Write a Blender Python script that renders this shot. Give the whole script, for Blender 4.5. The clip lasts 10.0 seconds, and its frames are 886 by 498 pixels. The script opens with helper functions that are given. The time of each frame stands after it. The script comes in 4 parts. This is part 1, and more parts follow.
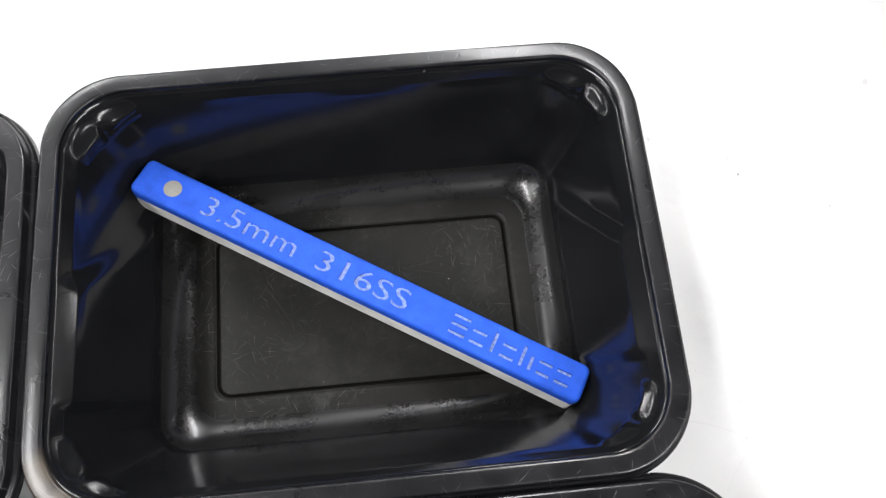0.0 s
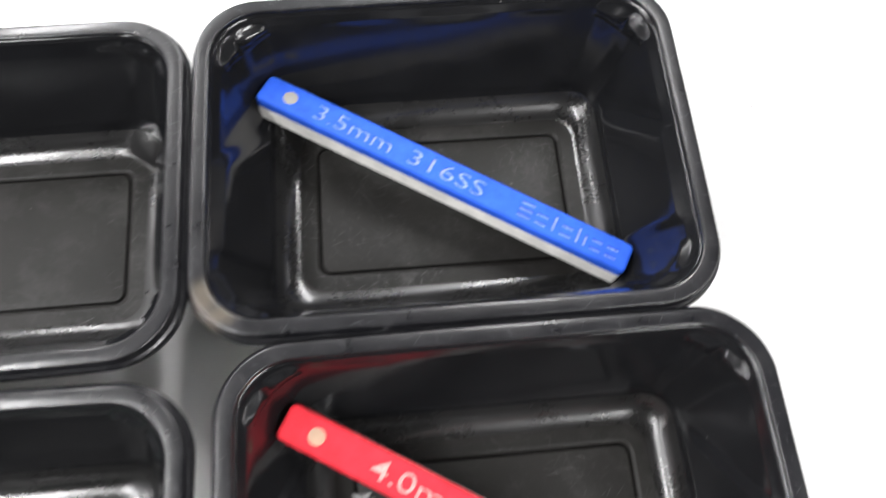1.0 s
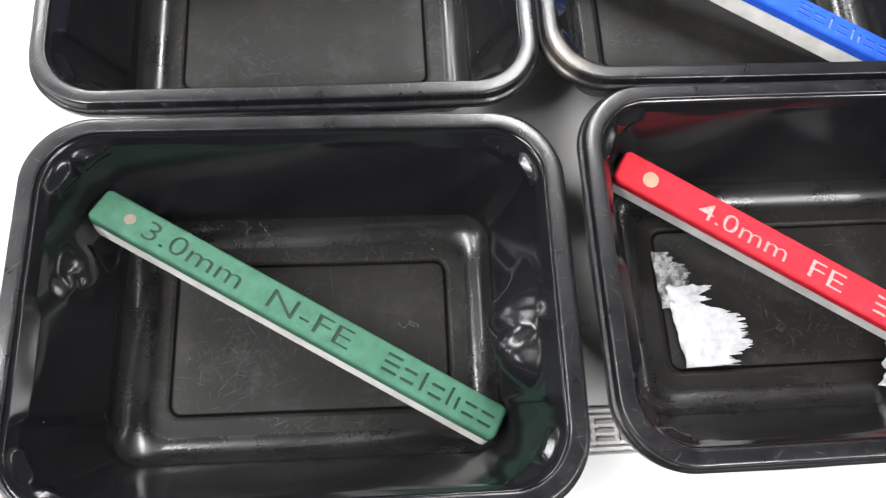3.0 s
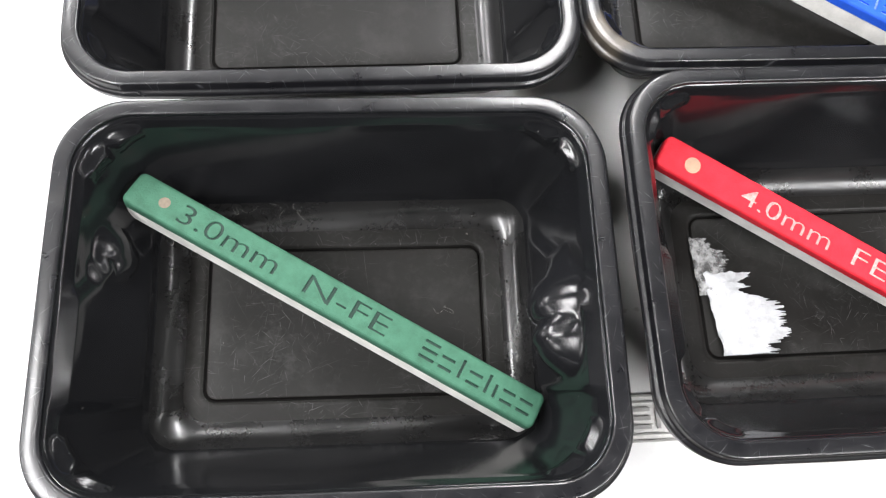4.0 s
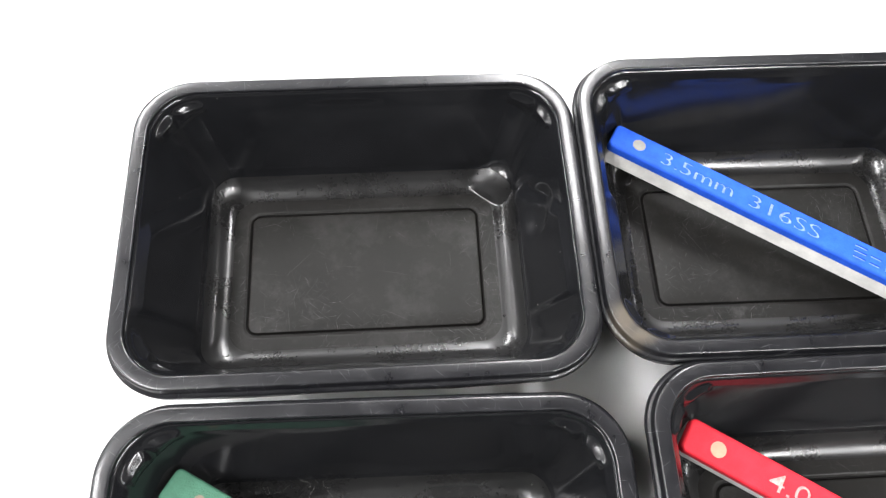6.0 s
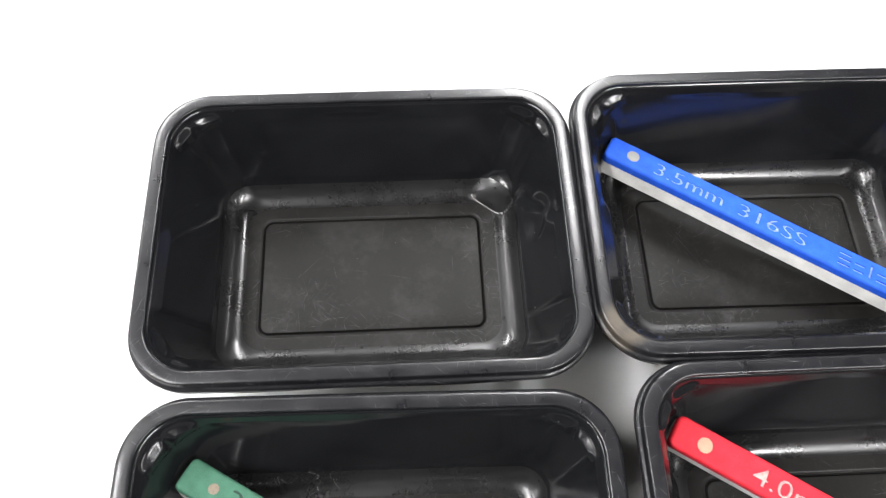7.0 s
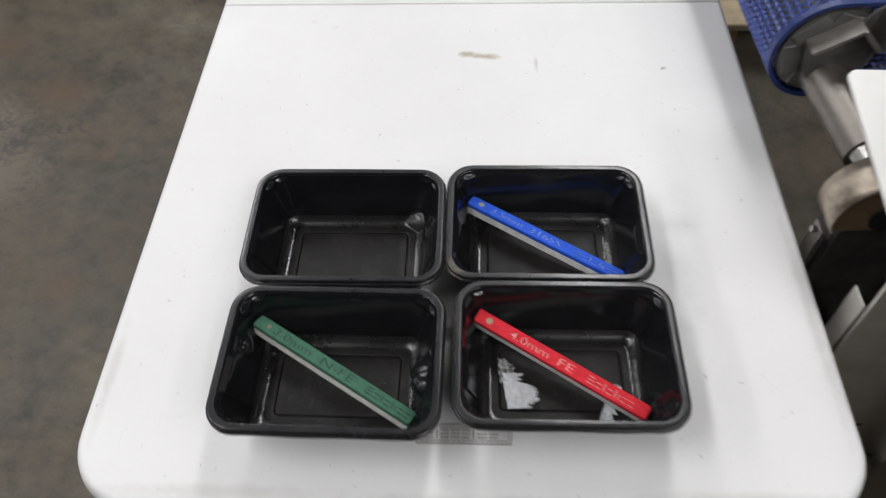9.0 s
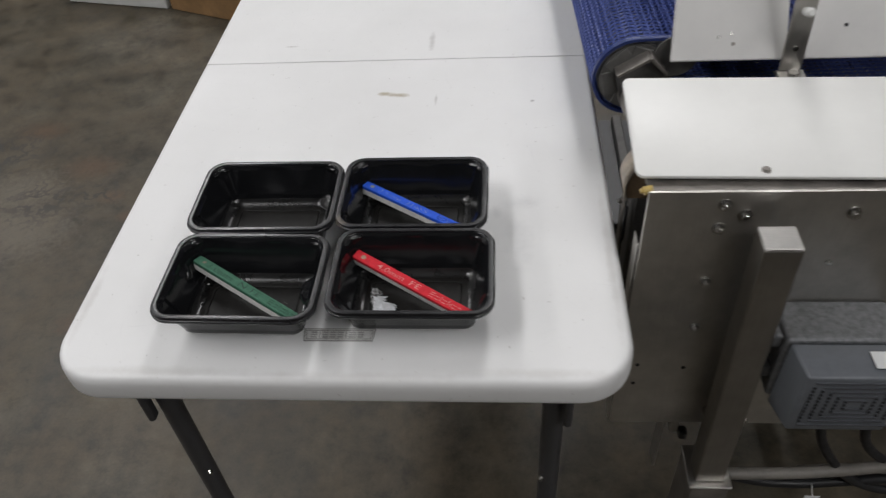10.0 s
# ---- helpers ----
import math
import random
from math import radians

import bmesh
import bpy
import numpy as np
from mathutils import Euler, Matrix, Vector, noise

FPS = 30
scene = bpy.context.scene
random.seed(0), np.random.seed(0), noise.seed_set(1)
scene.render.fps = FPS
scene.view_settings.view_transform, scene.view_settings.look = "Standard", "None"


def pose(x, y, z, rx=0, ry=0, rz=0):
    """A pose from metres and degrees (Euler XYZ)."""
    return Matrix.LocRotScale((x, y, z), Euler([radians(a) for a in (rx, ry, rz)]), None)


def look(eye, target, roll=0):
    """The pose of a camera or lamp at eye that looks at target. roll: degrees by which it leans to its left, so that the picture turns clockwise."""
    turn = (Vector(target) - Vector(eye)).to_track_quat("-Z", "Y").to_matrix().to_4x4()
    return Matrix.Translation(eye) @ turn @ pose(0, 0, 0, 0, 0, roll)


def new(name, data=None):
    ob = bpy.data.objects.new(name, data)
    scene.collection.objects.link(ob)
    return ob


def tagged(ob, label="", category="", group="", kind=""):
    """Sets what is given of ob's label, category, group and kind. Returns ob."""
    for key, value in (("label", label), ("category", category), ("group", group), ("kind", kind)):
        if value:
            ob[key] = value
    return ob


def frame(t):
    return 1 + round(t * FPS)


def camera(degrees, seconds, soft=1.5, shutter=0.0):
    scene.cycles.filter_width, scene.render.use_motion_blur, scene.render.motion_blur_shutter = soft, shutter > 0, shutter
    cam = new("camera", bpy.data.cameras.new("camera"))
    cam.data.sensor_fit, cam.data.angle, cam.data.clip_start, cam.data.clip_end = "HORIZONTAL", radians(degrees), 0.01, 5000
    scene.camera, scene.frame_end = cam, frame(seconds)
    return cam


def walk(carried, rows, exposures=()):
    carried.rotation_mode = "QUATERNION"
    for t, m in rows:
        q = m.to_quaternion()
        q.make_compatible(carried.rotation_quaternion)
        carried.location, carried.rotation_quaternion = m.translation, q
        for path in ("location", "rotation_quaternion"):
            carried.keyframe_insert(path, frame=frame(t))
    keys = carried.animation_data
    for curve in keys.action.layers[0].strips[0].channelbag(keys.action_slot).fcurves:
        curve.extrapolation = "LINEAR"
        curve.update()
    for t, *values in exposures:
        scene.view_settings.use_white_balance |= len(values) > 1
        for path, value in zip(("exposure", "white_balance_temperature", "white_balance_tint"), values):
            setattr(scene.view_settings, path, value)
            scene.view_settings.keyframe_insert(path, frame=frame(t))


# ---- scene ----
cam = camera(61.3, 10.0, soft=1.25, shutter=0.45)
PATH = [
    (0, (0.084, 0.192, 0.983), (0.183, 0.778, -0.927), 3.8),
    (0.5, (0.079, 0.181, 0.992), (0.19, 0.75, -0.922), 5.6),
    (1, (0.051, 0.132, 1.013), (0.163, 0.809, -0.866), 4.3),
    (1.5, (0.012, 0.103, 1.025), (0.145, 0.786, -0.85), 6.5),
    (2, (-0.02, 0.076, 1.022), (0.12, 0.753, -0.855), 8.3),
    (2.5, (-0.054, 0.063, 1.014), (0.094, 0.707, -0.873), 9.7),
    (3, (-0.071, 0.06, 1.007), (0.063, 0.684, -0.889), 9.1),
    (4.5, (-0.082, 0.071, 1.004), (0.027, 0.614, -0.917), 8.8),
    (5, (-0.077, 0.085, 1.011), (0.021, 0.704, -0.888), 5.7),
    (5.5, (-0.078, 0.118, 1.027), (0.009, 0.816, -0.845), 3.7),
    (6, (-0.084, 0.124, 1.033), (0.005, 0.933, -0.793), 3.4),
    (7.5, (-0.081, 0.096, 1.078), (-0.025, 0.935, -0.736), 1.5),
    (8, (-0.081, 0.039, 1.15), (-0.02, 0.923, -0.643), 2.2),
    (8.5, (-0.056, -0.04, 1.229), (-0.03, 1.006, -0.475), 1.2),
    (9, (0.006, -0.154, 1.286), (-0.073, 1.044, -0.314), -2.7),
    (9.5, (0.087, -0.306, 1.321), (-0.047, 1.034, -0.158), -4.2),
    (10, (0.171, -0.41, 1.346), (0.014, 1.008, -0.055), -4.7),
]
EXPOSURES = [(0.0, 0.46), (1.0, 0.91), (2.0, 1.05), (3.0, 1.0), (4.5, 1.16), (5.5, 1.29), (6.2, 1.2), (7.5, 0.9), (8.0, 0.46), (8.5, -0.08), (9.0, -0.43), (10.0, -0.74)]
walk(cam, [(t, look(eye, target, roll)) for t, eye, target, roll in PATH], EXPOSURES)

# ---- world, room light, exposure ----
world = bpy.data.worlds.new("world")
world.use_nodes = True
world.node_tree.nodes["Background"].inputs["Color"].default_value = (0.75, 0.8, 0.9, 1)
world.node_tree.nodes["Background"].inputs["Strength"].default_value = 0.02
scene.world = world

TOP = 0.737          # height of the table's surface
LAMPS = [(-4.2, y, 0) for y in (-0.3, 3.6)] + [(-1.9, y, 0) for y in (-0.4, 3.8)] + [(0.75, y, 0) for y in (3.0, 5.8)] + [(1.8, -2.8, 0)] + [(3.2, -2.2, 0)] + [(x, y, 0) for x in (-8.2, 8.2) for y in (-1.6, 2.6)] + [(x, 1.0, 0) for x in (-13.0, 13.0)] + [(0.75, 10.5, 0)]
LAMP_WATTS = 80


# ---- materials ----
def node_material(name, base, rough=0.5, metal=0.0, **more):
    """A principled material; returns it with its tree and shader."""
    m = bpy.data.materials.new(name)
    m.use_nodes = True
    tree = m.node_tree
    shader = tree.nodes["Principled BSDF"]
    shader.inputs["Base Color"].default_value = (*base, 1)
    shader.inputs["Roughness"].default_value = rough
    shader.inputs["Metallic"].default_value = metal
    for key, value in more.items():
        shader.inputs[key.replace("_", " ")].default_value = value
    return m, tree, shader


def noise_node(tree, scale, detail=4.0, rough=0.55, stretch=(1, 1, 1), twist=0.0, own=False):
    """Noise at that many waves a metre; own: shifted by each object's random number."""
    coords = tree.nodes.new("ShaderNodeTexCoord")
    mapping = tree.nodes.new("ShaderNodeMapping")
    mapping.inputs["Scale"].default_value = stretch
    mapping.inputs["Rotation"].default_value = (0, 0, twist)
    tex = tree.nodes.new("ShaderNodeTexNoise")
    tex.inputs["Scale"].default_value = scale
    tex.inputs["Detail"].default_value = detail
    tex.inputs["Roughness"].default_value = rough
    tree.links.new(coords.outputs["Object"], mapping.inputs["Vector"])
    if own:
        info = tree.nodes.new("ShaderNodeObjectInfo")
        tree.links.new(math_node(tree, "MULTIPLY", info.outputs["Random"], 9.0), mapping.inputs["Location"])
    tree.links.new(mapping.outputs["Vector"], tex.inputs["Vector"])
    return tex


def ramp(tree, source, stops):
    r = tree.nodes.new("ShaderNodeValToRGB")
    r.color_ramp.elements[0].position, r.color_ramp.elements[1].position = stops[0][0], stops[-1][0]
    for pos, _ in stops[1:-1]:
        r.color_ramp.elements.new(pos)
    for e, (pos, col) in zip(r.color_ramp.elements, stops):
        e.position = pos
        e.color = (*col, 1) if isinstance(col, tuple) else (col, col, col, 1)
    tree.links.new(source, r.inputs["Fac"])
    return r


def mixed(tree, fac, a, b, mode="MIX"):
    """Mixes two colours, each a socket or a tuple."""
    n = tree.nodes.new("ShaderNodeMix")
    n.data_type, n.blend_type = "RGBA", mode
    for value, sock in ((fac, n.inputs[0]), (a, n.inputs[6]), (b, n.inputs[7])):
        if isinstance(value, (float, int)):
            sock.default_value = value
        elif isinstance(value, tuple):
            sock.default_value = (*value, 1)
        else:
            tree.links.new(value, sock)
    return n.outputs[2]


def math_node(tree, op, a, b=0.0, c=0.0, clamp=False):
    n = tree.nodes.new("ShaderNodeMath")
    n.operation, n.use_clamp = op, clamp
    for slot, value in enumerate((a, b, c)):
        if isinstance(value, (int, float)):
            n.inputs[slot].default_value = value
        else:
            tree.links.new(value, n.inputs[slot])
    return n.outputs[0]


def bump(tree, shader, height, strength, distance):
    b = tree.nodes.new("ShaderNodeBump")
    b.inputs["Strength"].default_value = strength
    b.inputs["Distance"].default_value = distance
    tree.links.new(height, b.inputs["Height"])
    old = shader.inputs["Normal"].links
    if old:
        tree.links.new(old[0].from_socket, b.inputs["Normal"])
    tree.links.new(b.outputs["Normal"], shader.inputs["Normal"])


def spots(tree, places, soft):
    """A mask of soft round patches (x, y, radius across, radius along) in the thing's own metres, ragged by noise."""
    coords = tree.nodes.new("ShaderNodeTexCoord")
    ragged = noise_node(tree, 60, 5, 0.65)
    total = None
    for x, y, rx, ry in places:
        mapping = tree.nodes.new("ShaderNodeMapping")
        mapping.vector_type = "TEXTURE"
        mapping.inputs["Location"].default_value = (x, y, 0)
        mapping.inputs["Scale"].default_value = (rx, ry, 10)
        tree.links.new(coords.outputs["Object"], mapping.inputs["Vector"])
        length = tree.nodes.new("ShaderNodeVectorMath")
        length.operation = "LENGTH"
        tree.links.new(mapping.outputs["Vector"], length.inputs[0])
        far = math_node(tree, "ADD", length.outputs["Value"], math_node(tree, "MULTIPLY", ragged.outputs["Fac"], 1.6))
        low = math_node(tree, "SUBTRACT", 1.0 + soft, far)
        n = tree.nodes.new("ShaderNodeMath")
        n.operation, n.use_clamp = "DIVIDE", True
        tree.links.new(low, n.inputs[0])
        n.inputs[1].default_value = soft
        total = n.outputs[0] if total is None else math_node(tree, "MAXIMUM", total, n.outputs[0])
    return total


def scratches(tree, cell, width, reach, seed=0.0, bend=0.0):
    """A mask of single fine scratches, one to a cell of that size in metres, each in its own direction and strength."""
    coords = tree.nodes.new("ShaderNodeTexCoord")
    info = tree.nodes.new("ShaderNodeObjectInfo")
    moved = tree.nodes.new("ShaderNodeVectorMath")
    moved.operation = "ADD"
    tree.links.new(coords.outputs["Object"], moved.inputs[0])
    tree.links.new(math_node(tree, "MULTIPLY_ADD", info.outputs["Random"], 3.7, seed), moved.inputs[1])
    cells = tree.nodes.new("ShaderNodeTexVoronoi")
    cells.voronoi_dimensions = "2D"
    cells.inputs["Scale"].default_value = 1 / cell
    tree.links.new(moved.outputs["Vector"], cells.inputs["Vector"])
    chance = tree.nodes.new("ShaderNodeSeparateColor")
    tree.links.new(cells.outputs["Color"], chance.inputs["Color"])
    turned = tree.nodes.new("ShaderNodeVectorRotate")
    turned.rotation_type = "Z_AXIS"
    tree.links.new(moved.outputs["Vector"], turned.inputs["Vector"])
    tree.links.new(cells.outputs["Position"], turned.inputs["Center"])
    tree.links.new(math_node(tree, "MULTIPLY", chance.outputs["Red"], 6.28), turned.inputs["Angle"])
    away = tree.nodes.new("ShaderNodeVectorMath")
    away.operation = "SUBTRACT"
    tree.links.new(turned.outputs["Vector"], away.inputs[0])
    tree.links.new(cells.outputs["Position"], away.inputs[1])
    axis = tree.nodes.new("ShaderNodeSeparateXYZ")
    tree.links.new(away.outputs["Vector"], axis.inputs["Vector"])
    curve = math_node(tree, "MULTIPLY", math_node(tree, "MULTIPLY", axis.outputs["Y"], axis.outputs["Y"]), bend)
    across = math_node(tree, "ABSOLUTE", math_node(tree, "SUBTRACT", axis.outputs["X"], curve))
    thin = math_node(tree, "SUBTRACT", 1.0, math_node(tree, "DIVIDE", across, width), clamp=True)
    ends = math_node(tree, "SUBTRACT", 1.0, math_node(tree, "DIVIDE", math_node(tree, "ABSOLUTE", axis.outputs["Y"]), reach), clamp=True)
    strength = math_node(tree, "MULTIPLY", chance.outputs["Green"], chance.outputs["Green"])
    return math_node(tree, "MULTIPLY", math_node(tree, "MULTIPLY", thin, ends), strength)


def strongest(tree, masks):
    total = masks[0]
    for mask in masks[1:]:
        total = math_node(tree, "MAXIMUM", total, mask)
    return total


def make_concrete():
    m, tree, shader = node_material("polished_concrete", (0.14, 0.13, 0.11), 0.45)
    big = noise_node(tree, 1.6, 6, 0.62)
    mid = noise_node(tree, 9, 8, 0.7)
    fine = noise_node(tree, 160, 4, 0.6)
    col = ramp(tree, big.outputs["Fac"], [(0.34, (0.0345, 0.0285, 0.0178)), (0.46, (0.0565, 0.0475, 0.0315)), (0.56, (0.068, 0.059, 0.042)), (0.66, (0.107, 0.094, 0.069))]).outputs["Color"]
    dark = ramp(tree, mid.outputs["Fac"], [(0.36, 0.48), (0.44, 0.82), (0.51, 1.02), (0.64, 1.28)]).outputs["Color"]
    col = mixed(tree, 1.0, col, dark, "MULTIPLY")
    mottle = ramp(tree, noise_node(tree, 26, 8, 0.72).outputs["Fac"], [(0.38, 0.55), (0.47, 0.93), (0.55, 1.05), (0.66, 1.3)]).outputs["Color"]
    col = mixed(tree, 0.8, col, mottle, "MULTIPLY")
    blotch = ramp(tree, noise_node(tree, 4.2, 7, 0.72).outputs["Fac"], [(0.42, 0.0), (0.56, 1.0)]).outputs["Color"]
    col = mixed(tree, math_node(tree, "MULTIPLY", blotch, 0.4), col, mixed(tree, 1.0, (0.082, 0.061, 0.036), dark, "MULTIPLY"))
    grain = ramp(tree, fine.outputs["Fac"], [(0.3, 0.85), (0.7, 1.1)]).outputs["Color"]
    col = mixed(tree, 0.6, col, grain, "MULTIPLY")
    pale = spots(tree, [(-1.16, 1.03, 0.20, 0.16), (-1.22, 1.20, 0.16, 0.14)], 0.7)
    col = mixed(tree, math_node(tree, "MULTIPLY", pale, 0.55), col, (0.150, 0.128, 0.098))
    rust = spots(tree, [(-1.06, 1.31, 0.11, 0.07), (-0.95, 1.175, 0.05, 0.035), (-0.88, 1.09, 0.03, 0.03), (-1.3, 1.5, 0.1, 0.06), (-0.86, 0.70, 0.06, 0.05)], 0.8)
    col = mixed(tree, math_node(tree, "MULTIPLY", rust, 0.5), col, (0.105, 0.058, 0.030))
    worn = spots(tree, [(-1.15, 1.15, 0.20, 0.16), (-1.0, 1.18, 0.12, 0.10), (-1.35, 1.38, 0.2, 0.2), (-0.70, 0.94, 0.05, 0.06), (-0.72, 0.905, 0.03, 0.015)], 0.6)
    veins = math_node(tree, "ABSOLUTE", math_node(tree, "SUBTRACT", noise_node(tree, 17, 3, 0.5).outputs["Fac"], 0.5))
    pits = ramp(tree, veins, [(0.0, 1.0), (0.022, 1.0), (0.05, 0.0)]).outputs["Color"]
    col = mixed(tree, math_node(tree, "MULTIPLY", math_node(tree, "MULTIPLY", worn, pits), 0.8), col, (0.032, 0.030, 0.027))
    tree.links.new(col, shader.inputs["Base Color"])
    gloss = ramp(tree, mid.outputs["Fac"], [(0.3, 0.38), (0.7, 0.62)]).outputs["Color"]
    tree.links.new(gloss, shader.inputs["Roughness"])
    bump(tree, shader, fine.outputs["Fac"], 0.15, 0.002)
    return m


def make_table_plastic():
    m, tree, shader = node_material("white_moulded_plastic", (0.8, 0.8, 0.79), 0.42)
    shade = noise_node(tree, 5, 5, 0.6)
    col = ramp(tree, shade.outputs["Fac"], [(0.3, (0.745, 0.745, 0.738)), (0.7, (0.80, 0.80, 0.795))]).outputs["Color"]
    grey = spots(tree, [(0.197, 0.288, 0.026, 0.013), (0.191, 0.222, 0.017, 0.05), (0.164, 0.27, 0.008, 0.012)], 0.9)
    col = mixed(tree, math_node(tree, "MULTIPLY", math_node(tree, "MULTIPLY", grey, noise_node(tree, 45, 4, 0.6).outputs["Fac"]), 0.5), col, (0.42, 0.42, 0.43))
    stain = spots(tree, [(0.002, 0.534, 0.022, 0.009), (0.018, 0.530, 0.022, 0.008), (0.010, 0.531, 0.016, 0.009)], 0.6)
    col = mixed(tree, math_node(tree, "MULTIPLY", stain, 0.8), col, (0.36, 0.31, 0.2))
    smear = spots(tree, [(0.06, 0.685, 0.006, 0.03), (0.076, 0.516, 0.0025, 0.017), (-0.17, 0.68, 0.014, 0.003)], 0.8)
    col = mixed(tree, math_node(tree, "MULTIPLY", smear, 0.45), col, (0.35, 0.34, 0.32))
    edge = spots(tree, [(-0.19, 0.030, 0.10, 0.007), (0.02, 0.026, 0.12, 0.006), (0.21, 0.031, 0.09, 0.007), (-0.292, 0.12, 0.006, 0.06), (0.293, 0.2, 0.006, 0.12)], 0.9)
    col = mixed(tree, math_node(tree, "MULTIPLY", edge, 0.3), col, (0.42, 0.40, 0.37))
    rubs = strongest(tree, [scratches(tree, 0.06, 0.0004, 0.03, 1.1, 6), scratches(tree, 0.035, 0.0003, 0.016, 4.2, -10)])
    col = mixed(tree, math_node(tree, "MULTIPLY", rubs, 0.3), col, (0.45, 0.45, 0.45))
    speck = spots(tree, [(0.2155, 0.509, 0.009, 0.008), (0.255, 0.1, 0.002, 0.002), (-0.2, 0.05, 0.002, 0.002), (0.205, 0.285, 0.0015, 0.0015), (0.235, 0.27, 0.001, 0.001)], 0.4)
    col = mixed(tree, math_node(tree, "MULTIPLY", speck, 0.8), col, (0.2, 0.19, 0.18))
    dust = ramp(tree, noise_node(tree, 150, 3, 0.5).outputs["Fac"], [(0.71, 0.0), (0.75, 1.0)]).outputs["Color"]
    col = mixed(tree, math_node(tree, "MULTIPLY", dust, 0.35), col, (0.3, 0.28, 0.25))
    tree.links.new(col, shader.inputs["Base Color"])
    pebble = noise_node(tree, 420, 2, 0.5)
    bump(tree, shader, pebble.outputs["Fac"], 0.12, 0.0006)
    rough = ramp(tree, noise_node(tree, 24, 4, 0.6).outputs["Fac"], [(0.3, 0.46), (0.7, 0.60)]).outputs["Color"]
    tree.links.new(rough, shader.inputs["Roughness"])
    return m


def make_tray_plastic(name, base, rough, specular, scratch, wave, grain=0.08, coat=0.0):
    """Black tray plastic: base and rough are (low, high) over soft patches; scratch: how strongly pale scratches show."""
    m, tree, shader = node_material(name, (0.012, 0.012, 0.013), 0.16, IOR=1.55)
    shader.inputs["Specular IOR Level"].default_value = specular
    shader.inputs["Coat Weight"].default_value = coat
    patch = noise_node(tree, 45, 4, 0.6, own=True)
    tree.links.new(ramp(tree, noise_node(tree, 85, 5, 0.7, own=True).outputs["Fac"], [(0.36, 0.06), (0.5, 0.10), (0.64, 0.18)]).outputs["Color"], shader.inputs["Coat Roughness"])
    tint = (0.99, 0.985, 0.99) if coat else (1.0, 0.935, 0.85) if scratch > 0.2 else (0.95, 0.985, 1.10)
    low, high = (tuple(b * c for c in tint) for b in base)
    col = ramp(tree, patch.outputs["Fac"], [(0.35, low), (0.75, high)]).outputs["Color"]
    gloss = ramp(tree, patch.outputs["Fac"], [(0.3, rough[0]), (0.7, rough[1])]).outputs["Color"]
    fine = ramp(tree, noise_node(tree, 700, 3, 0.6, own=True).outputs["Fac"], [(0.35, 1 - grain), (0.65, 1 + grain)]).outputs["Color"]
    gloss = mixed(tree, 1.0, gloss, fine, "MULTIPLY")
    marks = strongest(tree, [scratches(tree, 0.024, 0.00011, 0.008, 1.3, 4), scratches(tree, 0.034, 0.00013, 0.012, 5.1, -3), scratches(tree, 0.013, 0.0001, 0.004, 8.7)])
    col = mixed(tree, math_node(tree, "MULTIPLY", marks, scratch), col, (0.2, 0.2, 0.2))
    fleck = ramp(tree, noise_node(tree, 420, 2, 0.5, own=True).outputs["Fac"], [(0.78, 0.0), (0.81, 1.0)]).outputs["Color"]
    col = mixed(tree, math_node(tree, "MULTIPLY", fleck, 0.5), col, (0.35, 0.34, 0.32))
    if scratch > 0.2:
        haze = ramp(tree, noise_node(tree, 34, 6, 0.72, own=True).outputs["Fac"], [(0.50, 0.0), (0.78, 1.0)]).outputs["Color"]
        rubbed = strongest(tree, [scratches(tree, 0.0042, 0.00009, 0.0030, 3.3, 8), scratches(tree, 0.0030, 0.00008, 0.0020, 7.7), scratches(tree, 0.0052, 0.00009, 0.0042, 12.1)])
        worn = ramp(tree, noise_node(tree, 24, 4, 0.6, own=True).outputs["Fac"], [(0.46, 0.0), (0.62, 1.0)]).outputs["Color"]
        col = mixed(tree, math_node(tree, "MULTIPLY", math_node(tree, "MULTIPLY", rubbed, worn), 0.85), col, (0.2, 0.2, 0.205))
        scuff = ramp(tree, noise_node(tree, 62, 7, 0.78, own=True).outputs["Fac"], [(0.56, 0.0), (0.70, 1.0)]).outputs["Color"]
        col = mixed(tree, math_node(tree, "MULTIPLY", math_node(tree, "MULTIPLY", scuff, worn), 0.3), col, (0.10, 0.10, 0.098))
        col = mixed(tree, math_node(tree, "MULTIPLY", haze, 0.42), col, (0.058, 0.057, 0.055))
    tree.links.new(col, shader.inputs["Base Color"])
    tree.links.new(gloss, shader.inputs["Roughness"])
    bump(tree, shader, noise_node(tree, 38, 3, 0.5, own=True).outputs["Fac"], wave, 0.003)
    return m


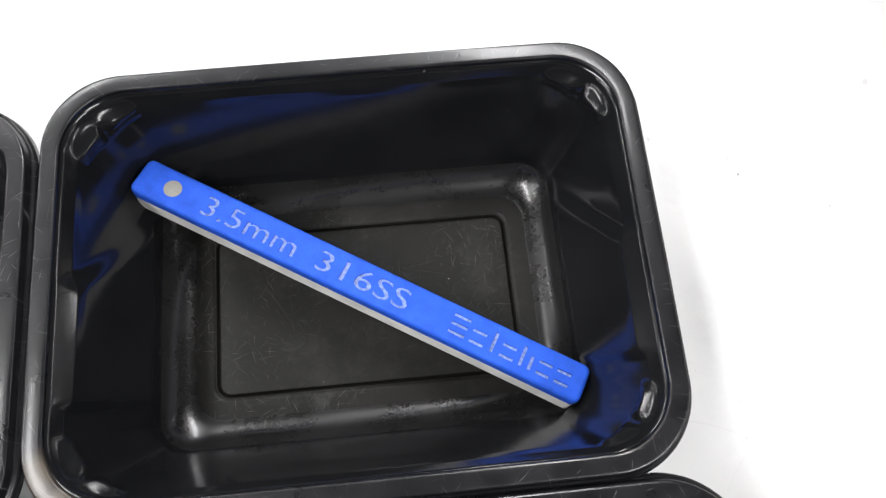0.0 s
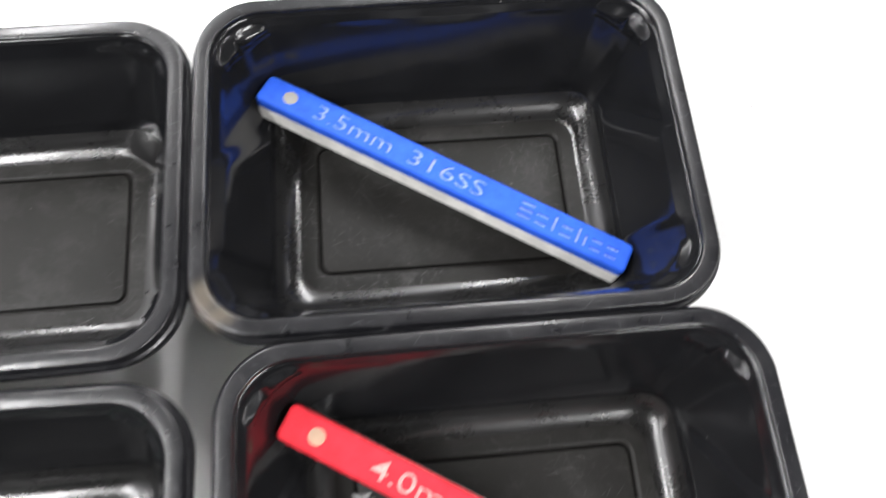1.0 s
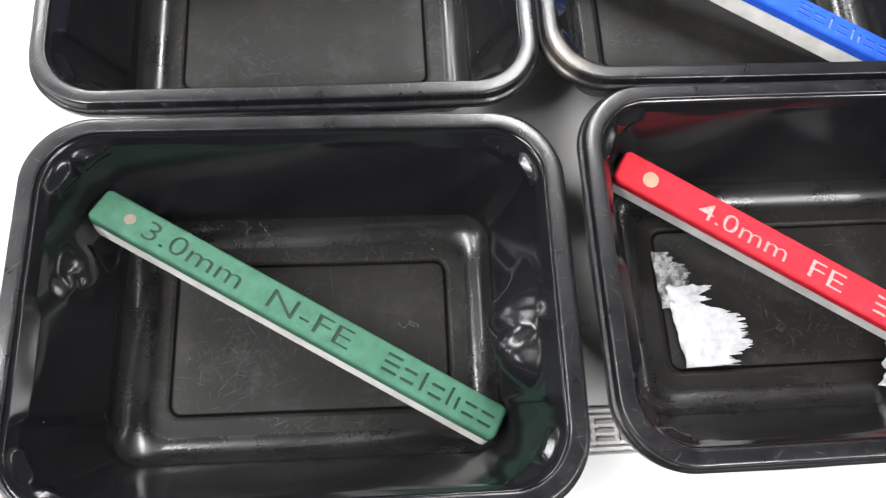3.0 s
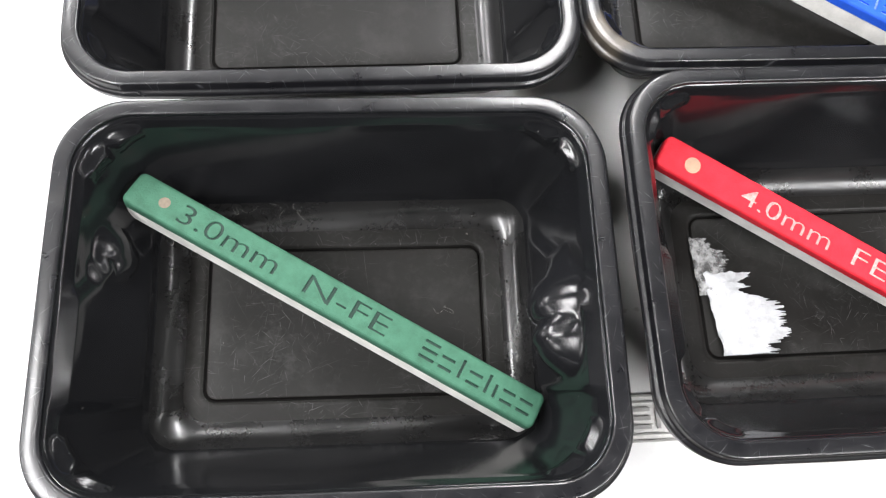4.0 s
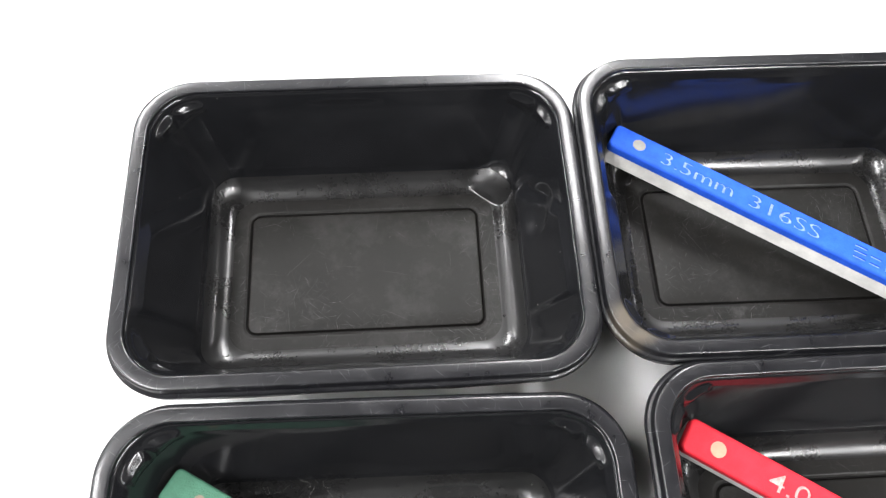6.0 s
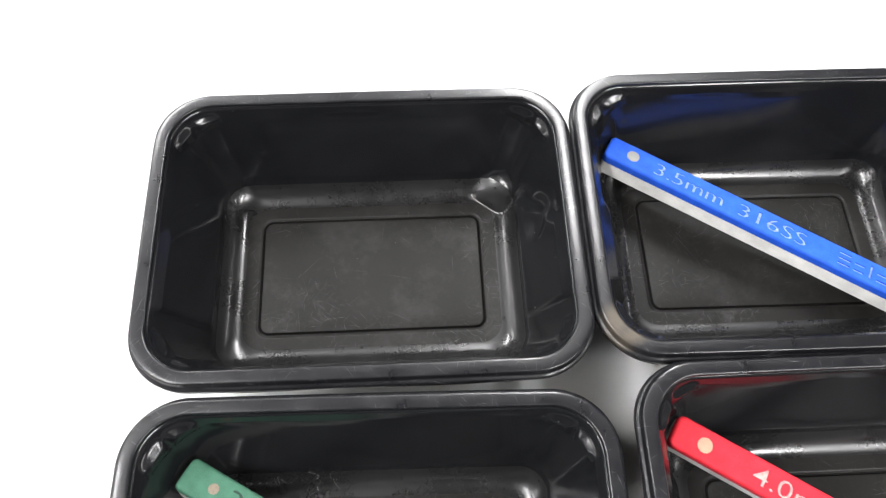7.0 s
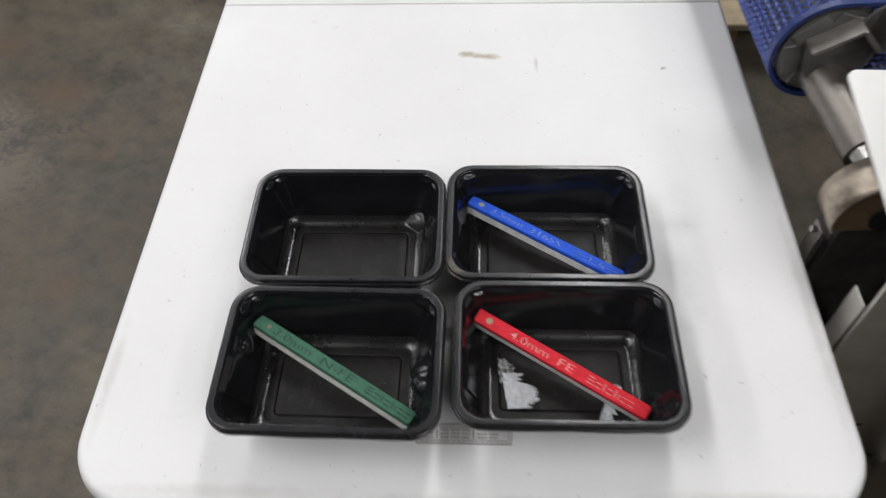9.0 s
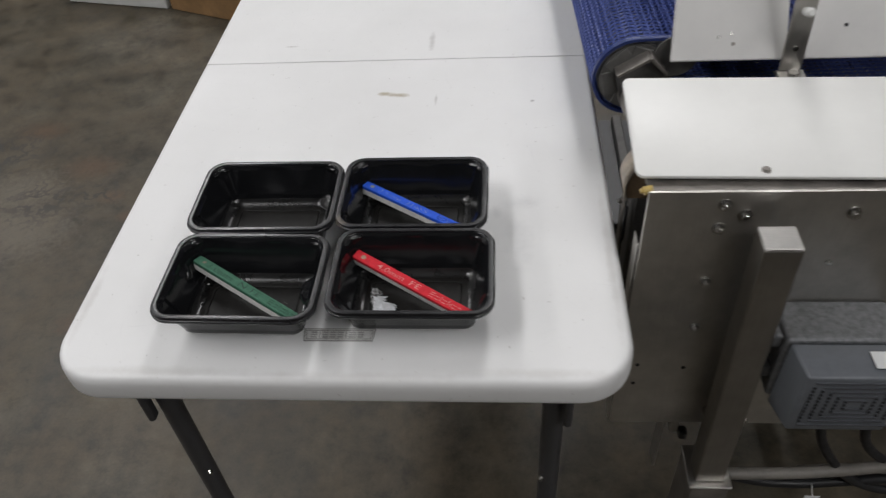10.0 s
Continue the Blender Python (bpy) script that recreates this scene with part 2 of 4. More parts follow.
def make_rim_plastic(name, smears=()):
    m, tree, shader = node_material(name, (0.02, 0.02, 0.021), 0.3, IOR=1.5, Specular_IOR_Level=0.40, Coat_Weight=0.35, Coat_Roughness=0.12)
    patch = noise_node(tree, 55, 5, 0.65, own=True)
    col = ramp(tree, patch.outputs["Fac"], [(0.35, (0.0055, 0.0056, 0.0070)), (0.6, (0.0085, 0.0086, 0.0104)), (0.8, (0.018, 0.0175, 0.0172))]).outputs["Color"]
    marks = strongest(tree, [scratches(tree, 0.0085, 0.00012, 0.0028, 2.3, 20), scratches(tree, 0.013, 0.00013, 0.004, 6.1, -15), scratches(tree, 0.006, 0.0001, 0.002, 9.7), scratches(tree, 0.004, 0.0001, 0.0014, 4.4)])
    col = mixed(tree, math_node(tree, "MULTIPLY", marks, 0.62), col, (0.26, 0.26, 0.275))
    if smears:
        col = mixed(tree, math_node(tree, "MULTIPLY", spots(tree, smears, 0.8), 0.75), col, (0.105, 0.088, 0.066))
    tree.links.new(col, shader.inputs["Base Color"])
    haze = noise_node(tree, 110, 7, 0.7, own=True)
    rough = ramp(tree, haze.outputs["Fac"], [(0.34, 0.27), (0.5, 0.33), (0.66, 0.42)]).outputs["Color"]
    tree.links.new(rough, shader.inputs["Roughness"])
    tree.links.new(ramp(tree, haze.outputs["Fac"], [(0.36, 0.09), (0.64, 0.16)]).outputs["Color"], shader.inputs["Coat Roughness"])
    bump(tree, shader, noise_node(tree, 130, 3, 0.5, own=True).outputs["Fac"], 0.05, 0.0006)
    return m


def make_stick_paint(name, base, wear=0.25):
    m, tree, shader = node_material(name, base, 0.55, Specular_IOR_Level=0.22)
    pale = tuple(min(1, c * 1.15 + 0.006) for c in base)
    dark = tuple(c * 0.8 for c in base)
    blotch = noise_node(tree, 140, 5, 0.65)
    col = ramp(tree, blotch.outputs["Fac"], [(0.3, dark), (0.5, base), (0.75, pale)]).outputs["Color"]
    scuff = ramp(tree, noise_node(tree, 900, 4, 0.6).outputs["Fac"], [(0.62, 0.0), (0.72, 1.0)]).outputs["Color"]
    col = mixed(tree, math_node(tree, "MULTIPLY", scuff, wear), col, tuple(c * 0.5 for c in base))
    tree.links.new(col, shader.inputs["Base Color"])
    bump(tree, shader, noise_node(tree, 1300, 3, 0.55).outputs["Fac"], 0.55, 0.0004)
    return m


def make_plain(name, base, rough, metal=0.0, scale=60, spread=0.2, relief=0.1, depth=0.001):
    """A surface with two scales of tone and a fine relief."""
    m, tree, shader = node_material(name, base, rough, metal)
    a = noise_node(tree, scale, 5, 0.6)
    col = ramp(tree, a.outputs["Fac"], [(0.3, tuple(c * (1 - spread) for c in base)), (0.7, tuple(min(1, c * (1 + spread)) for c in base))]).outputs["Color"]
    b = noise_node(tree, scale * 9, 3, 0.6)
    col = mixed(tree, 0.5, col, ramp(tree, b.outputs["Fac"], [(0.3, 1 - spread * 0.6), (0.7, 1.0)]).outputs["Color"], "MULTIPLY")
    tree.links.new(col, shader.inputs["Base Color"])
    tree.links.new(ramp(tree, a.outputs["Fac"], [(0.3, max(0.05, rough - 0.1)), (0.7, min(1, rough + 0.1))]).outputs["Color"], shader.inputs["Roughness"])
    bump(tree, shader, b.outputs["Fac"], relief, depth)
    return m


def make_brushed_steel(name, base=(0.42, 0.41, 0.39), rough=0.36, stretch=(2, 2, 60), dirty=0.3):
    m, tree, shader = node_material(name, base, rough, 1.0)
    lines = noise_node(tree, 14, 4, 0.6, stretch)
    film = noise_node(tree, 7, 5, 0.65)
    col = ramp(tree, film.outputs["Fac"], [(0.32, tuple(c * (1 - dirty) for c in base)), (0.65, base)]).outputs["Color"]
    col = mixed(tree, 0.5, col, ramp(tree, lines.outputs["Fac"], [(0.3, 0.8), (0.7, 1.0)]).outputs["Color"], "MULTIPLY")
    tree.links.new(col, shader.inputs["Base Color"])
    tree.links.new(ramp(tree, film.outputs["Fac"], [(0.3, rough + 0.14), (0.7, rough - 0.06)]).outputs["Color"], shader.inputs["Roughness"])
    bump(tree, shader, lines.outputs["Fac"], 0.06, 0.0006)
    return m


CONCRETE = make_concrete()
TABLE = make_table_plastic()
TRAY_WALL = make_tray_plastic("glossy_black_plastic", (0.0080, 0.0112), (0.12, 0.19), 0.40, 0.03, 0.035)
TRAY_FLOOR = make_tray_plastic("scuffed_black_plastic", (0.0090, 0.0135), (0.40, 0.52), 0.21, 0.26, 0.05, 0.1)
TRAY_FOLD = make_tray_plastic("satin_black_plastic", (0.0095, 0.0140), (0.22, 0.36), 0.5, 0.2, 0.04, 0.08, 0.3)
# Grime in the groove, with the groove's own shade put into the black as well.
TRAY_GROOVE = make_plain("grimy_shaded_groove", (0.0042, 0.0038, 0.0034), 0.6, 0, 400, 0.3, 0.1, 0.0003)
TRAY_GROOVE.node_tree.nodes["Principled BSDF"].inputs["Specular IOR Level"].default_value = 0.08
TRAY_RIM = make_rim_plastic("scuffed_black_rim")
TRAY_RIM_SOILED = make_rim_plastic("soiled_black_rim", [(-0.0795, -0.0485, 0.006, 0.009), (-0.0745, -0.0545, 0.008, 0.005)])
BLUE = make_stick_paint("blue_stick_plastic", (0.020, 0.098, 0.62))
RED = make_stick_paint("red_stick_plastic", (0.62, 0.02, 0.035))
GREEN = make_stick_paint("green_stick_plastic", (0.047, 0.138, 0.088))
CORE = make_plain("pale_grey_stick_plastic", (0.80, 0.785, 0.75), 0.5, 0, 130, 0.15, 0.1, 0.0004)
# Engraving in the blue plastic; its glints are put into this paler colour.
GLINT_FILL = make_plain("glint_pale_engraving", (0.24, 0.32, 0.60), 0.4, 0, 1100, 0.5, 0.2, 0.0003)
RED_FILL = make_plain("pink_engraving_fill", (0.74, 0.38, 0.35), 0.5, 0, 1100, 0.35, 0.2, 0.0003)
DARK_FILL = make_plain("dark_green_engraving", (0.006, 0.032, 0.021), 0.6, 0, 500, 0.25, 0.2, 0.0003)
DISC_GREY = make_plain("grey_disc_plastic", (0.28, 0.27, 0.24), 0.5, 0, 300, 0.12, 0.1, 0.0003)
DISC_BEIGE = make_plain("beige_disc_plastic", (0.42, 0.28, 0.19), 0.5, 0, 300, 0.12, 0.1, 0.0003)
DISC_BROWN = make_plain("brown_stained_disc", (0.19, 0.145, 0.105), 0.5, 0, 900, 0.2, 0.1, 0.0003)
PAPER = make_plain("torn_white_paper", (0.60, 0.61, 0.63), 0.85, 0, 220, 0.22, 0.6, 0.0012)
PAPER_THIN = make_plain("thin_paper_residue", (0.42, 0.42, 0.42), 0.85, 0, 260, 0.45, 0.5, 0.001)
thin_tree = PAPER_THIN.node_tree
thin_cover = ramp(thin_tree, noise_node(thin_tree, 260, 5, 0.65).outputs["Fac"], [(0.36, 0.12), (0.66, 0.85)])
thin_tree.links.new(thin_cover.outputs["Color"], thin_tree.nodes["Principled BSDF"].inputs["Alpha"])
LINT = make_plain("pale_lint", (0.2, 0.2, 0.185), 0.9, 0, 500, 0.2)
EMBLEM = make_plain("soiled_table_plastic", (0.66, 0.655, 0.64), 0.5, 0, 130, 0.14, 0.1, 0.0005)
# Marks and border are table plastic; the relief's shade is put into their grey.
MARKS = make_plain("shaded_raised_plastic", (0.36, 0.355, 0.345), 0.5, 0, 130, 0.14, 0.1, 0.0005)
EMBOSS = make_plain("shaded_border_plastic", (0.30, 0.295, 0.28), 0.5, 0, 130, 0.14, 0.1, 0.0005)
LEG_STEEL = make_plain("dark_grey_powder_coat", (0.045, 0.045, 0.048), 0.42, 0, 40, 0.2, 0.1, 0.0005)
CHROME = make_brushed_steel("bright_rivet_steel", (0.5, 0.49, 0.47), 0.22, (1, 1, 1), 0.15)
STEEL = make_brushed_steel("brushed_stainless_panel", (0.64, 0.62, 0.58), 0.42, (50, 50, 1.2), 0.34)
STEEL_POST = make_brushed_steel("brushed_stainless_tube", (0.38, 0.36, 0.33), 0.34, (40, 40, 1.2), 0.25)
STEEL_BRIGHT = make_brushed_steel("bright_ground_steel", (0.56, 0.545, 0.52), 0.4, (4, 40, 4), 0.2)
STEEL_DULL = make_plain("dull_soiled_steel", (0.26, 0.24, 0.22), 0.5, 0.7, 30, 0.35, 0.2, 0.001)
SHAFT = make_brushed_steel("streaked_shaft_steel", (0.36, 0.33, 0.30), 0.42, (30, 1.5, 30), 0.4)
SOILED = make_plain("soiled_pale_steel", (0.42, 0.36, 0.29), 0.38, 0.7, 38, 0.6, 0.3, 0.001)
RUSTY = make_plain("rusty_steel", (0.15, 0.098, 0.055), 0.6, 0.1, 26, 0.45, 0.3, 0.002)
PANEL_WHITE = make_plain("white_guide_plastic", (0.80, 0.80, 0.775), 0.4, 0, 12, 0.03, 0.08, 0.0006)
PANEL_GREY = make_plain("pale_grey_guide_plastic", (0.72, 0.71, 0.69), 0.4, 0, 12, 0.05, 0.08, 0.0006)
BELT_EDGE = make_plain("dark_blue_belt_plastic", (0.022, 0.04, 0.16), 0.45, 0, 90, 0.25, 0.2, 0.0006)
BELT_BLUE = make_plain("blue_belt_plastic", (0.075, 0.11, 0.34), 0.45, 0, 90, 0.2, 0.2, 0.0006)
SPROCKET_GREY = make_plain("worn_grey_plastic", (0.115, 0.112, 0.106), 0.5, 0, 45, 0.3, 0.2, 0.001)
GRIMY = make_plain("grimy_dark_steel", (0.10, 0.096, 0.092), 0.5, 0.3, 40, 0.4, 0.2, 0.001)
CONDUIT = make_plain("dull_grey_conduit", (0.20, 0.185, 0.165), 0.5, 0, 60, 0.2, 0.1, 0.0006)
# Rubber and cables; on openings and under the belt the black stands for shade.
BLACK_DARK = make_plain("black_rubber_and_shade", (0.012, 0.012, 0.013), 0.5, 0, 60, 0.2)
CAST_GREY = make_plain("cast_grey_metal", (0.23, 0.235, 0.245), 0.45, 0.5, 160, 0.35, 0.5, 0.001)
BOX_GREY = make_plain("grey_box_plastic", (0.13, 0.14, 0.155), 0.42, 0, 70, 0.12, 0.15, 0.0006)
# Darker copies of the box grey: shade of ribs and holes put into colour.
BOX_RIB = make_plain("shaded_grey_rib", (0.075, 0.08, 0.09), 0.45, 0, 70, 0.12, 0.15, 0.0006)
BOX_DARK = make_plain("dark_grille_holes", (0.015, 0.016, 0.018), 0.6, 0, 70, 0.12)
LABEL_WHITE = make_plain("white_sticker", (0.75, 0.76, 0.76), 0.5, 0, 70, 0.05)
CARDBOARD = make_plain("brown_cardboard", (0.30, 0.175, 0.075), 0.8, 0, 20, 0.2, 0.2, 0.001)
CARTON_WHITE = make_plain("white_carton", (0.68, 0.68, 0.66), 0.6, 0, 20, 0.08)
PALE_WOOD = make_plain("pale_weathered_wood", (0.36, 0.29, 0.19), 0.75, 0, 25, 0.25, 0.3, 0.001)
YELLOW = make_plain("yellow_print", (0.65, 0.5, 0.05), 0.5, 0, 50, 0.1)
BRASS = make_plain("yellowed_plastic", (0.5, 0.36, 0.1), 0.45, 0, 200, 0.2)
WALL_PAINT = make_plain("grey_wall_paint", (0.42, 0.42, 0.42), 0.7, 0, 3, 0.12, 0.2, 0.003)
CEILING_PAINT = make_plain("dark_ceiling_deck", (0.22, 0.22, 0.225), 0.7, 0, 3, 0.15, 0.2, 0.003)
LAMP_CASE = make_plain("white_lamp_steel", (0.7, 0.7, 0.7), 0.5, 0, 30, 0.05)

glow, glow_tree, glow_shader = node_material("lamp_diffuser", (0.8, 0.8, 0.8), 0.5)
glow_shader.inputs["Emission Color"].default_value = (1.0, 0.99, 1.0, 1)
glow_shader.inputs["Emission Strength"].default_value = 1.6


# ---- mesh helpers ----
def part(name, bm, material, parent=None, label="", smooth=False):
    """Links a bmesh as one mesh object, under its thing or part."""
    data = bpy.data.meshes.new(name)
    bm.normal_update()
    if smooth:
        for f in bm.faces:
            f.smooth = True
    bm.to_mesh(data)
    bm.free()
    for mat in material if isinstance(material, (list, tuple)) else (material,):
        data.materials.append(mat)
    ob = new(name, data)
    ob.parent = parent
    if label:
        ob["label"] = label
    return ob


def island_parts(name, bm, material, parent):
    """Each loose piece of a bmesh as a part of its own."""
    left = set(bm.verts)
    while left:
        first = min(left, key=lambda v: v.index)
        seen, todo = {first}, [first]
        while todo:
            v = todo.pop()
            for e in v.link_edges:
                o = e.other_vert(v)
                if o not in seen:
                    seen.add(o)
                    todo.append(o)
        left -= seen
        piece, made = bmesh.new(), {}
        for v in sorted(seen, key=lambda v: v.index):
            made[v] = piece.verts.new(v.co)
        for f in {f for v in seen for f in v.link_faces}:
            piece.faces.new([made[v] for v in f.verts])
        bmesh.ops.recalc_face_normals(piece, faces=piece.faces)
        part(name, piece, material, parent)
    bm.free()


def thing(name, label, category, at=(0, 0, 0), turn=0.0, group=""):
    """An Empty at a thing's base, to hold its parts."""
    ob = new(name)
    ob.empty_display_size = 0.02
    ob.matrix_basis = pose(*at, 0, 0, turn)
    return tagged(ob, label, category, group)


def add_box(bm, x0, x1, y0, y1, z0, z1, bevel=0.0, segments=2, m=None):
    verts = bmesh.ops.create_cube(bm, size=1)["verts"]
    for v in verts:
        v.co = Vector(((x0 + x1) / 2 + v.co.x * (x1 - x0), (y0 + y1) / 2 + v.co.y * (y1 - y0), (z0 + z1) / 2 + v.co.z * (z1 - z0)))
    if bevel:
        edges = list({e for v in verts for e in v.link_edges})
        out = bmesh.ops.bevel(bm, geom=edges, offset=bevel, segments=segments, affect="EDGES", profile=0.5)
        verts = list({v for f in out["faces"] for v in f.verts} | {v for v in verts if v.is_valid})
    if m is not None:
        bmesh.ops.transform(bm, matrix=m, verts=verts)
    return verts


def box(x0, x1, y0, y1, z0, z1, bevel=0.0, segments=2, m=None):
    bm = bmesh.new()
    add_box(bm, x0, x1, y0, y1, z0, z1, bevel, segments, m)
    return bm


def add_rod(bm, a, b, radius, sides=20, radius2=None):
    a, b = Vector(a), Vector(b)
    turn = (b - a).to_track_quat("Z", "Y").to_matrix().to_4x4()
    bmesh.ops.create_cone(bm, cap_ends=True, segments=sides, radius1=radius, radius2=radius if radius2 is None else radius2, depth=(b - a).length, matrix=Matrix.Translation((a + b) / 2) @ turn)


def rod(a, b, radius, sides=20, radius2=None):
    bm = bmesh.new()
    add_rod(bm, a, b, radius, sides, radius2)
    return bm


def shade_by_angle(ob, degrees=35):
    """Smooth faces with sharp edges past an angle."""
    me = ob.data
    bm = bmesh.new()
    bm.from_mesh(me)
    for f in bm.faces:
        f.smooth = True
    for e in bm.edges:
        e.smooth = not (len(e.link_faces) == 2 and e.calc_face_angle(0) > radians(degrees))
    bm.to_mesh(me)
    bm.free()
    return ob


def loop_points(hx, hy, r, nc=10, nx=18, ny=14):
    """A rounded rectangle, counter-clockwise: (x, y, corner share or None, side)."""
    out = []
    for k, (sx, sy) in enumerate(((1, 1), (-1, 1), (-1, -1), (1, -1))):
        cx, cy = sx * (hx - r), sy * (hy - r)
        for i in range(nc + 1):
            a = math.pi / 2 * (k + i / nc)
            out.append((cx + r * math.cos(a), cy + r * math.sin(a), i / nc, k))
        n = nx if k % 2 == 0 else ny
        a = math.pi / 2 * (k + 1)
        sx2, sy2 = ((-1, 1), (-1, -1), (1, -1), (1, 1))[k]
        ex, ey = sx2 * (hx - r) + r * math.cos(a), sy2 * (hy - r) + r * math.sin(a)
        px, py = out[-1][0], out[-1][1]
        for i in range(1, n):
            s = i / n
            out.append((px + (ex - px) * s, py + (ey - py) * s, None, k))
    return out


def ring_sheet(rings, shape=None, close=True, counts=(10, 18, 14), kind=None):
    """Skins rounded-rectangle rings (hx, hy, r, z) into one sheet. shape moves each vertex; kind gives each band its material slot."""
    bm = bmesh.new()
    rows = []
    for n, (hx, hy, r, z) in enumerate(rings):
        row = []
        for x, y, corner, side in loop_points(hx, hy, r, *counts):
            co = Vector((x, y, z))
            row.append(bm.verts.new(shape(co, corner, side, n) if shape else co))
        rows.append(row)
    for n in range(len(rows) - 1):
        a, b = rows[n], rows[n + 1]
        for i in range(len(a)):
            j = (i + 1) % len(a)
            f = bm.faces.new((a[i], a[j], b[j], b[i]))
            f.material_index = kind(n) if kind else 0
    if close:
        f = bm.faces.new(rows[-1])
        f.material_index = kind(len(rows)) if kind else 0
    return bm


# ---- the room ----
def build_room():
    bm = box(-16, 16, -8, 14, -0.1, 0)
    tagged(part("floor", bm, CONCRETE), "worn grey-brown polished concrete floor", "floor", kind="structure")
    for name, dims in (("wall_north", (-16.2, 16.2, 14, 14.2, 0, 4.6)), ("wall_south", (-16.2, 16.2, -8.2, -8, 0, 4.6)),
                       ("wall_west", (-16.2, -16, -8, 14, 0, 4.6)), ("wall_east", (16, 16.2, -8, 14, 0, 4.6))):
        tagged(part(name, box(*dims), WALL_PAINT), "plain grey painted warehouse wall", "wall", kind="structure")
    tagged(part("ceiling", box(-16.2, 16.2, -8.2, 14.2, 4.6, 4.8), CEILING_PAINT), "dark grey warehouse ceiling deck", "ceiling", kind="structure")


def build_lamp(x, y, turn):
    lamp = thing("ceiling_lamp", "long white batten lamp hanging under the ceiling", "lamp", (x, y, 4.25), turn, group="ceiling lamps")
    part("housing", box(-0.26, 0.26, -1.21, 1.21, 0, 0.06, 0.01), LAMP_CASE, lamp)
    part("diffuser", box(-0.25, 0.25, -1.2, 1.2, -0.03, -0.003, 0.012), glow, lamp, "glowing white diffuser")
    for s in (-0.9, 0.9):
        part("hanger", rod((0, s, 0.058), (0, s, 0.35), 0.004, 8), LAMP_CASE, lamp)
    data = bpy.data.lights.new("lamp_light", "AREA")
    data.shape, data.size, data.size_y = "RECTANGLE", 0.5, 2.4
    data.energy, data.color = LAMP_WATTS, (1.0, 0.99, 1.0)
    light = new("lamp_light", data)
    light.matrix_basis = pose(x, y, 4.21, 0, 0, turn)
    return lamp


build_room()
for lx, ly, lamp_turn in LAMPS:
    build_lamp(lx, ly, lamp_turn)


# ---- folding table ----
def table_half(y0, y1, front):
    """One moulded half: a shell with a rolled edge, square at the hinge side and rounded at the outer corners."""
    bm = bmesh.new()
    hx, r, nc = 0.305, 0.058, 14

    def outline(inset, z):
        w, rr = hx - inset, r - inset
        pts = []
        # outer end at low y (mirrored for the far half)
        for k, sx in enumerate((-1, 1)):
            for i in range(nc + 1):
                a = math.pi + math.pi / 2 * (k + i / nc)
                pts.append((sx * (w - rr) + rr * math.cos(a), y0 + inset + rr + rr * math.sin(a), z))
        pts.append((w, y1 - inset * 0.12, z))
        pts.append((-w, y1 - inset * 0.12, z))
        if not front:
            pts = [(-x, y0 + y1 - y, zz) for x, y, zz in pts]
        return pts

    t = TOP
    levels = [(0.010, t - 0.033), (0.003, t - 0.033), (0.0012, t - 0.0325), (0.0003, t - 0.0312), (0.0, t - 0.028), (0.0001, t - 0.0160), (0.0005, t - 0.0090), (0.0014, t - 0.0056), (0.0028, t - 0.0030), (0.0046, t - 0.0012), (0.0067, t - 0.0003), (0.0090, t), (0.020, t)]
    rows = [[bm.verts.new(p) for p in outline(i, z)] for i, z in levels]
    for a, b in zip(rows, rows[1:]):
        for i in range(len(a)):
            j = (i + 1) % len(a)
            bm.faces.new((a[i], a[j], b[j], b[i]))
    bm.faces.new(rows[-1])
    inner = [bm.verts.new((v.co.x * 0.985, v.co.y, t - 0.02)) for v in rows[0]]
    for i in range(len(inner)):
        j = (i + 1) % len(inner)
        bm.faces.new((rows[0][j], rows[0][i], inner[i], inner[j]))
    bm.faces.new(list(reversed(inner)))
    bmesh.ops.recalc_face_normals(bm, faces=bm.faces)
    return bm


def bar_letters(bm, cells, height, x_height, stroke, z0, z1):
    """Plain marks in place of a maker's name: stacked dashes, or one upright bar, (start, width, tall, wide)."""
    for x, w, tall, wide in cells:
        h = height if tall else x_height
        y0 = -height / 2
        if not wide:
            add_box(bm, x + w / 2 - stroke / 2, x + w / 2 + stroke / 2, y0, y0 + h, z0, z1)
            continue
        for share in ((0.0, 0.5, 1.0) if tall else (0.0, 1.0)):
            y = y0 + (h - stroke) * share
            add_box(bm, x, x + w, y, y + stroke, z0, z1)


